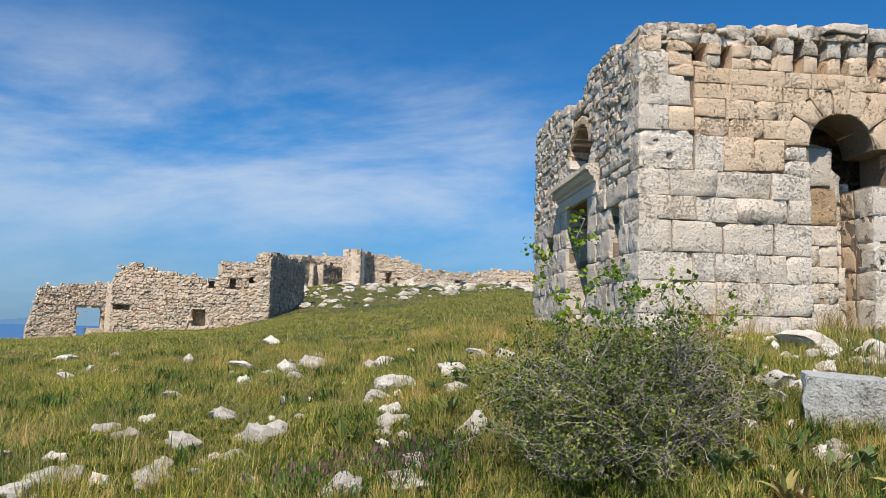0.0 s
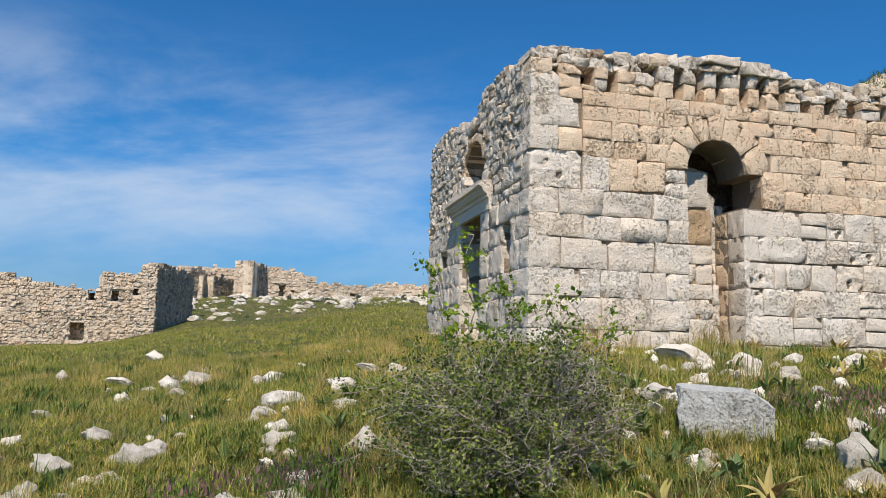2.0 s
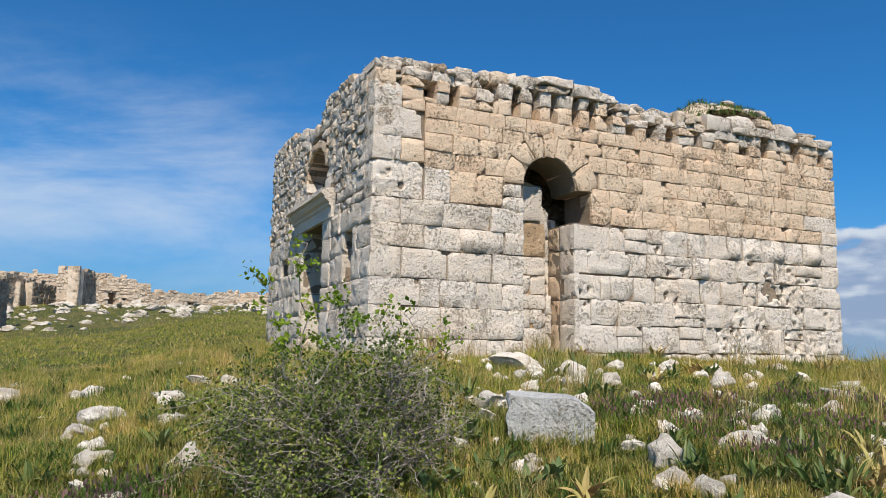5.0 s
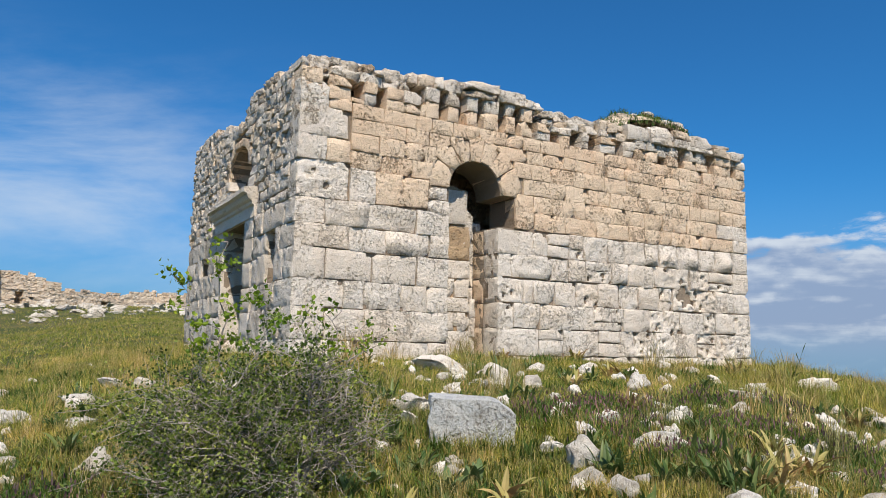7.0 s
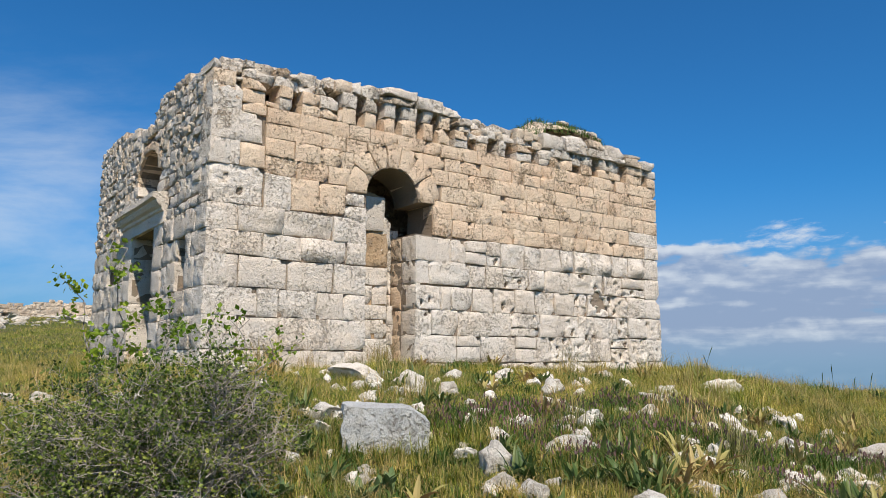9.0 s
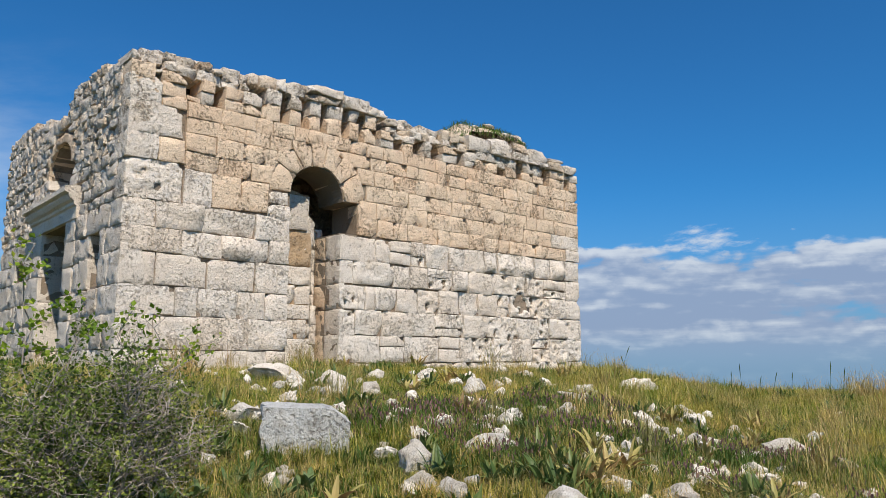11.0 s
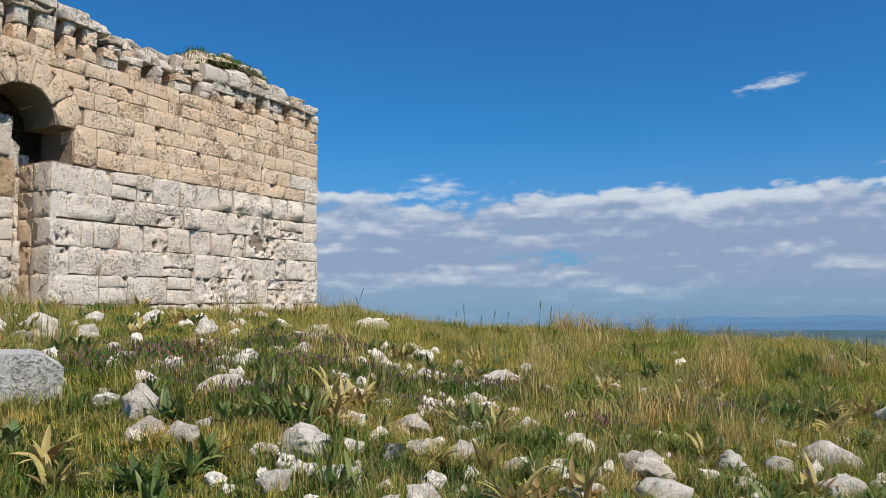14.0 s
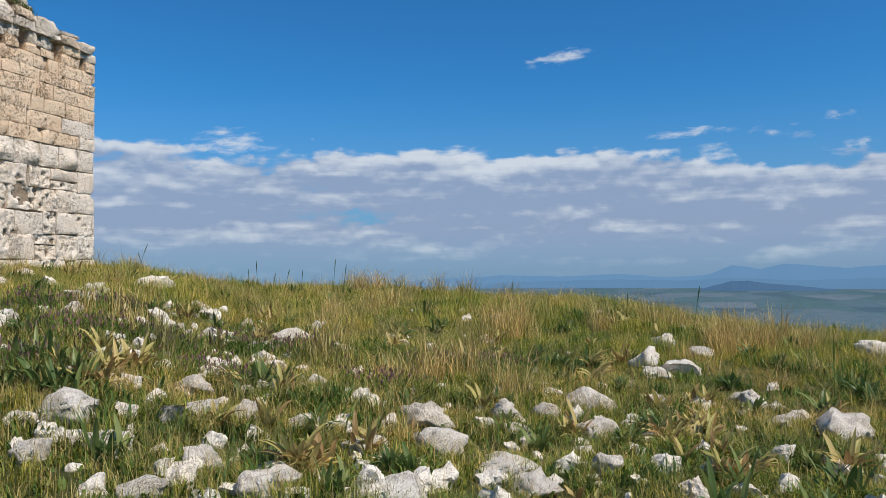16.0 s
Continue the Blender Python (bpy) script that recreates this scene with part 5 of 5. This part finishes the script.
def sward(name, mat, label, zones, tall, wide, seed, dry=False, lean=(0.1, 0.9)):
    rng = np.random.default_rng(seed)
    sets = []
    for n, r0, r1, scale in zones:
        x, y, r = scatter(rng, n, r0, r1, *((-40, 50) if r0 > 30 else (-180, 180) if r1 < 3.5 else (110, 320) if scale == 1.01 else (-40, 110)))
        p = patch(x, y, 1.0, 2.0)
        keep = rng.uniform(0, 1, len(x)) < (0.25 + 0.75 * p if dry else 0.35 + 0.65 * (1 - p * 0.8))
        # tufts: pull blades towards centres
        x, y, r = x[keep], y[keep], r[keep]
        g = 0.22
        cx, cy = np.round(x / g) * g, np.round(y / g) * g
        jx, jy = 0.09 * np.sin(cx * 91.7 + cy * 37.1), 0.09 * np.sin(cx * 53.3 - cy * 71.9)
        pull = rng.uniform(0, 0.75, len(x))
        x, y = x + (cx + jx - x) * pull, y + (cy + jy - y) * pull
        ok = outside(x, y)
        x, y, r = x[ok], y[ok], r[ok]
        z = land(x, y)
        tuft = 0.7 + 0.6 * np.abs(np.sin(cx[ok] * 17.3 + cy[ok] * 29.1))
        h = rng.uniform(tall[0], tall[1], len(x)) * tuft * (0.75 + 0.5 * patch(x, y, 0.7, 5.0))
        w = rng.uniform(wide[0], wide[1], len(x)) * scale
        sets.append((slips if r0 >= 9 else blades)(x, y, z, h, w, rng.uniform(*lean, len(x)), rng))
    verts = np.concatenate([s[0] for s in sets])
    base, loops, starts, totals, ls = 0, [], [], [], 0
    for v, l, st, tt in sets:
        loops.append(l + base)
        starts.append(st + ls)
        totals.append(tt)
        base += len(v)
        ls += len(l)
    ob = new(name, fast_mesh(name, verts, np.concatenate(loops), np.concatenate(starts), np.concatenate(totals), mat))
    return tagged(ob, label, "grass", kind="stuff")


sward("meadow_grass", GRASS, "uneven green spring grass over the whole slope", ((270000, 3.0, 9, 1.0), (560000, 9, 20, 1.9), (330000, 20, 50, 3.6), (120000, 50, 92, 7.0), (8000, 0.3, 3.0, 1.0), (30000, 3.0, 13, 1.01)), (0.04, 0.145), (0.0026, 0.0066), 11, False, (0.2, 1.3))
sward("dry_grass", STRAW, "thin straw-coloured seeding grass among the green", ((110000, 3.0, 9, 0.9), (190000, 9, 20, 1.5), (80000, 20, 50, 3.0), (30000, 50, 92, 6.0), (2500, 0.3, 3.0, 1.0), (10000, 3.0, 13, 1.01)), (0.06, 0.23), (0.0022, 0.0048), 12, True, (0.0, 1.0))
sward("low_herbs", HERB, "dark low leafy herbs close to the soil", ((80000, 3.0, 9, 1.3), (90000, 9, 20, 1.8), (30000, 20, 50, 4.0)), (0.03, 0.12), (0.009, 0.02), 13, False, (0.3, 1.3))


def tall_tufts():
    """Feathery tussocks along the brow of the hill."""
    rng = np.random.default_rng(5)
    xs, ys, hs = [], [], []
    spots = [(67, 20.5, 40), (70, 20, 36), (72.5, 19.5, 34), (64, 21, 26), (66, 15, 30), (73.5, 13.5, 40), (76, 12.5, 30), (91, 12.8, 44), (93, 13, 40), (95, 13.2, 30), (89, 13.5, 24), (74, 9.0, 36), (66, 9.2, 24), (62, 8.2, 20), (86, 15, 20), (48.5, 21, 22), (83, 14, 24), (46, 9.6, 14), (20, 11.9, 22), (31, 10.5, 12), (43, 14.2, 22)]
    for az, r, n in spots:
        x, y = at(az, r)
        lx, ly = rng.normal(0, 0.5, (2, 3))
        for k in range(int(n * 13)):
            xs.append(x + lx[k % 3] + rng.normal(0, 0.11))
            ys.append(y + ly[k % 3] + rng.normal(0, 0.11))
            hs.append(rng.uniform(0.22, 0.85) * (1, 0.85, 0.7)[k % 3])
    xs, ys, hs = np.array(xs), np.array(ys), np.array(hs)
    ok = outside(xs, ys)
    xs, ys, hs = xs[ok], ys[ok], hs[ok]
    v = blades(xs, ys, land(xs, ys), hs, rng.uniform(0.004, 0.009, len(xs)), rng.uniform(0.1, 1.1, len(xs)), rng)
    ob = new("tussock_grass", fast_mesh("tussock_grass", *v, STRAW))
    return tagged(ob, "tall feathery dry grass tussocks on the brow", "grass", kind="stuff")


tall_tufts()


def meadow_clumps(name, mat, label, count, seed, per, high, wide, spread, az, r, dense):
    """Clumps of one kind of plant over the slope: stalks and leaves that rise from a common foot."""
    rng = np.random.default_rng(seed)
    a = np.radians(rng.uniform(*az, count))
    d = np.sqrt(rng.uniform(r[0] ** 2, r[1] ** 2, count))
    cx, cy = d * np.sin(a), d * np.cos(a)
    keep = rng.uniform(0, 1, count) < 0.15 + 0.85 * np.clip(2 * patch(cx, cy, 0.8, dense) - 0.6, 0, 1)
    cx, cy = cx[keep], cy[keep]
    size = rng.uniform(0.6, 1.25, len(cx))
    x, y = np.repeat(cx, per), np.repeat(cy, per)
    k = np.repeat(size, per)
    x, y = x + rng.normal(0, spread, len(x)) * k, y + rng.normal(0, spread, len(y)) * k
    ok = outside(x, y)
    x, y, k = x[ok], y[ok], k[ok]
    v = blades(x, y, land(x, y), rng.uniform(*high, len(x)) * k, rng.uniform(*wide, len(x)), rng.uniform(0.1, 1.1, len(x)), rng)
    return tagged(new(name, fast_mesh(name, *v, mat)), label, "plants", kind="stuff")


meadow_clumps("feather_grass", STRAW, "fine straw-coloured feathery tufts through the meadow", 420, 61, 60, (0.14, 0.46), (0.002, 0.0045), 0.07, (-34, 104), (4.5, 20), 1.0)
meadow_clumps("green_tufts", GRASS, "longer fresh green grass tufts", 620, 62, 60, (0.12, 0.34), (0.003, 0.007), 0.08, (-34, 104), (4.5, 22), 3.0)
meadow_clumps("leafy_weeds", HERB, "dark green leafy weeds in low clumps", 1000, 63, 50, (0.06, 0.22), (0.012, 0.026), 0.10, (-34, 104), (4.5, 20), 5.0)
meadow_clumps("brow_grass", GRASS, "longer grass standing along the brow of the hill", 900, 64, 60, (0.12, 0.36), (0.003, 0.0075), 0.13, (46, 106), (11, 21), 2.0)
meadow_clumps("brow_straw", STRAW, "straw-coloured seeding grass along the brow", 420, 65, 50, (0.15, 0.48), (0.0025, 0.005), 0.09, (46, 106), (10, 21), 4.0)


def strap_leaf(bm, base, az, length, wide, rise, droop, twist):
    """A long arching leaf with a keel."""
    n = 6
    rows = []
    d = Vector((math.cos(az), math.sin(az), 0))
    side = Vector((-d.y, d.x, 0))
    for i in range(n + 1):
        f = i / n
        p = base + d * (length * f * (0.35 + 0.65 * f * droop) * 0.8) + Vector((0, 0, length * (rise * f - droop * 0.75 * f * f)))
        w = wide * (0.75 + 0.5 * f) * (1 - f ** 3) + 0.001
        q = side * math.cos(twist * f) + Vector((0, 0, math.sin(twist * f)))
        rows.append((bm.verts.new(p - q * w / 2 + Vector((0, 0, w * 0.18))), bm.verts.new(p), bm.verts.new(p + q * w / 2 + Vector((0, 0, w * 0.18)))))
    for a, b in zip(rows, rows[1:]):
        bm.faces.new((a[0], a[1], b[1], b[0]))
        bm.faces.new((a[1], a[2], b[2], b[1]))


def strap_plants(mat, name, label, spots, seed, size):
    rng = random.Random(seed)
    kinds = []
    for k in range(5):
        plant = new(name)
        tagged(plant, label, "plant", "strap-leaved plants among rocks")
        for c in range(rng.randint(3, 5)):
            bm = bmesh.new()
            base = Vector((rng.uniform(-0.08, 0.08), rng.uniform(-0.08, 0.08), -0.02))
            for i in range(rng.randint(5, 8)):
                strap_leaf(bm, base, rng.uniform(0, 6.28), rng.uniform(0.18, 0.33), rng.uniform(0.03, 0.05), rng.uniform(0.75, 1.3), rng.uniform(0.15, 0.85), rng.uniform(-0.6, 0.6))
            part("leaf_rosette", bm, mat, plant)
        kinds.append(plant)
    for i, (x, y) in enumerate(spots):
        m = pose(x, y, float(land(x, y)), 0, 0, rng.uniform(0, 360)) @ Matrix.Scale(rng.uniform(*size), 4)
        if i < len(kinds):
            kinds[i].matrix_world = m
        else:
            src = kinds[i % len(kinds)]
            ob = copy_thing(src, pose(0, 0, 0))
            ob.matrix_world = m
    for k in kinds[len(spots):]:
        k.matrix_world = pose(14, 3, float(land(14.0, 3.0)))


GREEN_SPOTS = [(0.06, 7.98), (-0.07, 9.41), (0.15, 10.92), (-0.60, 6.11), (-0.84, 7.35), (0.28, 9.89), (8.50, 8.81), (4.91, 8.34), (5.23, 8.35), (4.24, 5.38), (4.68, 4.74), (4.85, 4.47), (5.39, 5.34), (2.77, 6.20), (2.45, 6.42), (4.36, 4.87), (8.23, 8.51), (5.10, 5.31), (4.66, 4.55), (4.87, 4.55), (4.53, 4.77), (10.35, 1.87), (10.25, 1.56), (7.26, 0.38), (10.85, -0.74), (11.33, -1.04), (9.42, -1.44), (9.97, -1.37), (13.01, 4.75), (6.45, 3.78), (16.14, 9.30), (14.35, -0.65), (4.50, 2.15), (6.67, 0.74), (9.20, -1.56), (6.66, -0.65), (8.79, 1.64)]
YELLOW_SPOTS = [(7.57, 10.04), (5.52, 4.77), (5.99, 5.37), (6.32, 8.99), (5.38, 4.65), (5.83, 4.88), (6.30, 3.54), (4.75, 2.50), (10.10, 2.71), (10.60, 1.17), (6.92, 0.27), (8.06, 0.63), (6.00, -0.09), (6.19, -0.21), (9.37, 2.95), (6.70, -0.81), (13.09, 0.92), (8.56, 0.17)]

rr = random.Random(21)
for _ in range(120):
    p = at(rr.uniform(18, 100), rr.uniform(5, 16))
    if bool(outside(np.array(p[0]), np.array(p[1]))):
        (GREEN_SPOTS if rr.random() < 0.65 else YELLOW_SPOTS).append(p)
strap_plants(STRAP, "strap_leaf_plant", "clump of glossy green strap leaves among rocks", GREEN_SPOTS + [(13.6, 5.1), (6.5, 3.65), (4.7, 4.6), (5.2, 4.9), (11.6, -0.4), (4.6, 4.35), (4.9, 4.9)], 31, (0.75, 1.2))
strap_plants(YELLOWED, "yellowed_plant", "withering clump of yellow and brown strap leaves", YELLOW_SPOTS + [(7.3, 0.25), (7.0, 0.1), (6.6, 0.0), (6.1, -0.15), (7.9, 0.6), (11.4, 3.1), (5.7, 4.9), (5.2, 4.95), (4.66, 2.43), (6.3, 0.3)], 32, (0.85, 1.35))


def broad_leaf_plants(spots):
    rng = random.Random(41)
    for x, y in spots:
        plant = tagged(new("broad_leaf_plant"), "rosette of broad soft grey-green leaves in the grass", "plant", "broad-leaved rosettes")
        plant.matrix_world = pose(x, y, float(land(x, y)))
        for i in range(rng.randint(11, 15)):
            bm = bmesh.new()
            strap_leaf(bm, Vector((rng.gauss(0, 0.03), rng.gauss(0, 0.03), 0)), rng.uniform(0, 6.28), rng.uniform(0.16, 0.27), rng.uniform(0.05, 0.075), rng.uniform(0.6, 1.3), rng.uniform(0.2, 0.8), rng.uniform(-0.3, 0.3))
            part("leaf", bm, BROADLEAF, plant)


broad_leaf_plants([(2.37, 6.03), (2.91, 5.71), (2.13, 5.93), (3.20, 5.90), (2.65, 6.12), (2.85, 5.64)])


def seed_stalks():
    """Dark stalks that stand over the brow, each with a long seed head."""
    rng = random.Random(17)
    for az, r, h in ((57.6, 18, 0.75), (58.6, 18.5, 0.5), (59.4, 18, 0.6), (60.6, 18.4, 0.55), (62.9, 17.6, 0.85), (63.6, 18, 0.7), (56.9, 19, 0.5), (49.5, 19, 0.7), (50.1, 19, 0.55), (76, 17, 0.6), (84, 15, 0.6), (88.5, 14, 0.8), (97, 9, 0.7)):
        x, y = at(az, r)
        bm = bmesh.new()
        lean = Vector((rng.gauss(0, 0.12), rng.gauss(0, 0.12), 1)).normalized()
        rings = []
        for i in range(9):
            f = i / 8
            p = lean * h * f + Vector((0.05 * f * f, 0, 0))
            rad = 0.004 if f < 0.72 else 0.011 * math.sin(math.pi * min(1, (f - 0.68) / 0.33)) + 0.002
            rings.append([bm.verts.new(p + Vector((rad * math.cos(a), rad * math.sin(a), 0))) for a in (0, 2.1, 4.2)])
        for a, c in zip(rings, rings[1:]):
            for j in range(3):
                bm.faces.new((a[j], a[(j + 1) % 3], c[(j + 1) % 3], c[j]))
        me = bpy.data.meshes.new("grass_stalk")
        bm.to_mesh(me)
        bm.free()
        me.materials.append(HERB)
        ob = new("grass_stalk", me)
        ob.matrix_world = pose(x, y, float(land(x, y)))
        tagged(ob, "tall dark grass stalk with a long seed head", "grass stalk", "seed stalks on the brow")


seed_stalks()


def purple_weeds():
    rng = np.random.default_rng(9)
    spots = [at(33, 8.6), at(36, 9.2), at(40, 9.5), at(44, 10.2), at(38.5, 8.2), at(47, 8.6), at(52, 8.8), at(57, 9.6), at(61, 9.8), at(49, 10.5), at(67, 8.0), at(71, 9.5), at(75, 10.0), at(-3, 6.2), at(-1, 6.6), at(-9, 6.0), at(43, 7.4), at(56, 7.8)]
    herb, flower = [], []
    for x, y in spots:
        n = 900
        herb.append(np.stack([x + rng.normal(0, 0.26, n), y + rng.normal(0, 0.26, n)], -1))
        flower.append(np.stack([x + rng.normal(0, 0.24, 150), y + rng.normal(0, 0.24, 150)], -1))
    h, f = np.concatenate(herb), np.concatenate(flower)
    hz, fz = land(h[:, 0], h[:, 1]), land(f[:, 0], f[:, 1])
    v = blades(h[:, 0], h[:, 1], hz, rng.uniform(0.08, 0.24, len(h)), np.full(len(h), 0.012), rng.uniform(0.2, 1, len(h)), rng)
    tagged(new("weed_foliage", fast_mesh("weed_foliage", *v, HERB)), "dark fine-leaved flowering weeds in patches", "weeds", kind="stuff")
    v = blades(f[:, 0], f[:, 1], fz + rng.uniform(0.12, 0.22, len(f)), rng.uniform(0.014, 0.03, len(f)), np.full(len(f), 0.016), rng.uniform(0.2, 1, len(f)), rng)
    tagged(new("weed_flowers", fast_mesh("weed_flowers", *v, PURPLE)), "small dull purple flower heads on the weeds", "flowers", kind="stuff")


purple_weeds()


# weeds on top of the walls
def roof_weeds():
    rng = np.random.default_rng(4)
    n = 14000
    x = rng.uniform(0.2, LONG - 0.2, n)
    y = rng.uniform(0.25, 1.9, n)
    dens = 0.14 + 0.9 * np.exp(-((x - 8.75) / 1.5) ** 4) + 0.35 * np.exp(-((x - 1.0) / 0.9) ** 2)
    ok = rng.uniform(0, 1, n) < dens * (0.4 + 0.6 * patch(x, y, 3))
    x, y = x[ok], y[ok]
    z = np.array([roof_z(a, b) for a, b in zip(x, y)])
    v = blades(x, y, z, rng.uniform(0.04, 0.15, len(x)), np.full(len(x), 0.012), rng.uniform(0.2, 1.0, len(x)), rng)
    ob = new("wall_top_weeds", fast_mesh("wall_top_weeds", *v, HERB))
    ob.matrix_world = building.matrix_world
    tagged(ob, "green and straw weeds rooted on the wall head", "weeds", kind="stuff")
    s = rng.uniform(0.4, 7.6, 260)
    v = blades(rng.uniform(0.1, 0.5, 260), s, np.where(s < 3.1, 5.02, 4.75), rng.uniform(0.06, 0.2, 260), np.full(260, 0.012), rng.uniform(0.2, 1.0, 260), rng)
    ob = new("wall_top_weeds", fast_mesh("wall_top_weeds", *v, STRAW))
    ob.matrix_world = building.matrix_world
    tagged(ob, "straw-coloured weeds rooted on the side wall", "weeds", kind="stuff")
    # dry bush in the doorway
    n = 900
    a, r = rng.uniform(0, 6.28, n), rng.uniform(0, 1, n) ** 0.6 * 0.3
    v = blades(3.5 + r * np.cos(a), 0.6 + r * np.sin(a), np.full(n, -0.05), rng.uniform(0.2, 0.62, n), np.full(n, 0.006), rng.uniform(0.1, 0.8, n), rng)
    ob = new("dry_shrub", fast_mesh("dry_shrub", *v, STRAW))
    ob.matrix_world = building.matrix_world
    tagged(ob, "small dried reddish shrub in the doorway", "shrub", kind="stuff")


roof_weeds()


# ---- the thorny bush ----
def thorn_bush(x0, y0):
    rng = random.Random(77)
    z0 = float(land(x0, y0)) - 0.05
    bush = tagged(new("thorn_bush"), "tangled thorny shrub with grey twigs and small green leaves", "bush")
    bush.matrix_world = pose(x0, y0, z0)
    tubes_v, tubes_f = [[], []], [[], []]
    leaf_v, leaf_f, sprout_v, sprout_f = [], [], [], []

    def tube(points, r0, r1, which):
        v, f = tubes_v[which], tubes_f[which]
        sides = 5 if which == 0 else 3
        k = len(v)
        for i, p in enumerate(points):
            d = (points[min(i + 1, len(points) - 1)] - points[max(i - 1, 0)]).normalized()
            a = d.orthogonal().normalized()
            b = d.cross(a)
            r = r0 + (r1 - r0) * i / (len(points) - 1)
            for j in range(sides):
                t = 2 * math.pi * j / sides
                v.append(tuple(p + (a * math.cos(t) + b * math.sin(t)) * r))
        for i in range(len(points) - 1):
            for j in range(sides):
                q = (j + 1) % sides
                f.append((k + i * sides + j, k + i * sides + q, k + (i + 1) * sides + q, k + (i + 1) * sides + j))

    def leaf(p, size, leaf_v=leaf_v, leaf_f=leaf_f):
        d = Vector((rng.gauss(0, 1), rng.gauss(0, 1), rng.gauss(0.4, 0.8))).normalized()
        s = d.orthogonal().normalized()
        s = (Matrix.Rotation(rng.uniform(0, 6.28), 3, d) @ s) * size * 0.38
        up = d.cross(s).normalized() * size * 0.12
        k = len(leaf_v)
        leaf_v.extend(tuple(q) for q in (p, p + d * size * 0.5 - s + up, p + d * size, p + d * size * 0.5 + s + up, p + d * size * 0.5))
        leaf_f.extend(((k, k + 4, k + 1), (k + 1, k + 4, k + 2), (k, k + 3, k + 4), (k + 4, k + 3, k + 2)))

    def grow(p, d, length, r, level, leafy):
        n = max(3, int(length / 0.07))
        pts = [p.copy()]
        for i in range(n):
            d = (d + Vector((rng.gauss(0, 0.2), rng.gauss(0, 0.2), rng.gauss(0.0, 0.16)))).normalized()
            p = p + d * (length / n)
            if p.z < 0.04:
                p.z = 0.04
                d.z = abs(d.z) + 0.1
            pts.append(p.copy())
        tube(pts, r, r * 0.45, 0 if level < 2 else 1)
        if level < 3:
            for _ in range((8, 8, 5)[level]):
                q = pts[rng.randint(max(1, n // 4), n)]
                nd = (d * 0.5 + Vector((rng.gauss(0, 0.8), rng.gauss(0, 0.8), rng.gauss(0.12, 0.5)))).normalized()
                grow(q, nd, length * rng.uniform(0.38, 0.66), r * 0.5, level + 1, leafy)
        if level >= 2:
            for q in pts[1:]:
                for _ in range(2):
                    if rng.random() < leafy * (0.95 if q.x < 0.1 else 0.5) * (0.8 + 0.75 * min(1, q.z / 1.1)):
                        leaf(q + Vector((rng.gauss(0, 0.02), rng.gauss(0, 0.02), rng.gauss(0, 0.02))), rng.uniform(0.018, 0.038))

    for i in range(28):
        a = rng.uniform(0, 6.28)
        out = rng.uniform(0.15, 1.3)
        d = Vector((math.cos(a) * out, math.sin(a) * out, rng.uniform(0.5, 1.0))).normalized()
        reach = rng.uniform(0.72, 1.0) * (1.05 if d.z < 0.8 else 1.0)
        grow(Vector((math.cos(a) * 0.25 * rng.random(), math.sin(a) * 0.2 * rng.random(), 0)), d, reach, rng.uniform(0.010, 0.018), 0, rng.uniform(0.35, 0.85))
    # young shoots that stand over it
    for tip, base in (((-0.5, -0.05, 1.98), (-0.42, 0.0, 0.6)), ((-0.83, 0.0, 1.68), (-0.5, 0.05, 0.7)), ((-0.12, 0.0, 1.62), (-0.2, 0, 0.8)), ((0.5, 0.0, 1.48), (0.35, 0, 0.7)), ((0.78, 0.1, 1.42), (0.55, 0.1, 0.6)), ((-0.5, 0.1, 1.3), (-0.3, 0.1, 0.6)), ((0.2, 0, 1.42), (0.1, 0, 0.7))):
        p, q = Vector(base), Vector(tip)
        pts = [p.lerp(q, i / 9) + Vector((rng.gauss(0, 0.025), rng.gauss(0, 0.025), 0)) for i in range(10)]
        tube(pts, 0.009, 0.003, 0)
        for w in pts[4:]:
            side = Vector((rng.gauss(0, 1), rng.gauss(0, 1), rng.gauss(0.1, 0.5))).normalized()
            tw = [w + side * 0.05 * k for k in range(rng.randint(3, 6))]
            tube(tw, 0.004, 0.002, 1)
            for t in tw[1:]:
                for _ in range(6 if tip[2] > 1.5 else 3):
                    leaf(t + Vector((rng.gauss(0, 0.03), rng.gauss(0, 0.03), rng.gauss(0, 0.03))), rng.uniform(0.035, 0.062), sprout_v, sprout_f)
    mesh_object("branch_frame", tubes_v[0], tubes_f[0], BARK, bush, True)
    tagged(mesh_object("twig_tangle", tubes_v[1], tubes_f[1], BARK, bush), "dense grey thorny twigs", kind="stuff")
    tagged(mesh_object("foliage", leaf_v, leaf_f, BUSHLEAF, bush), "small bright green leaves", kind="stuff")
    tagged(mesh_object("young_foliage", sprout_v, sprout_f, SPROUT, bush), "fresh yellow-green leaves on the young shoots", kind="stuff")
    return bush


thorn_bush(1.60, 6.25)
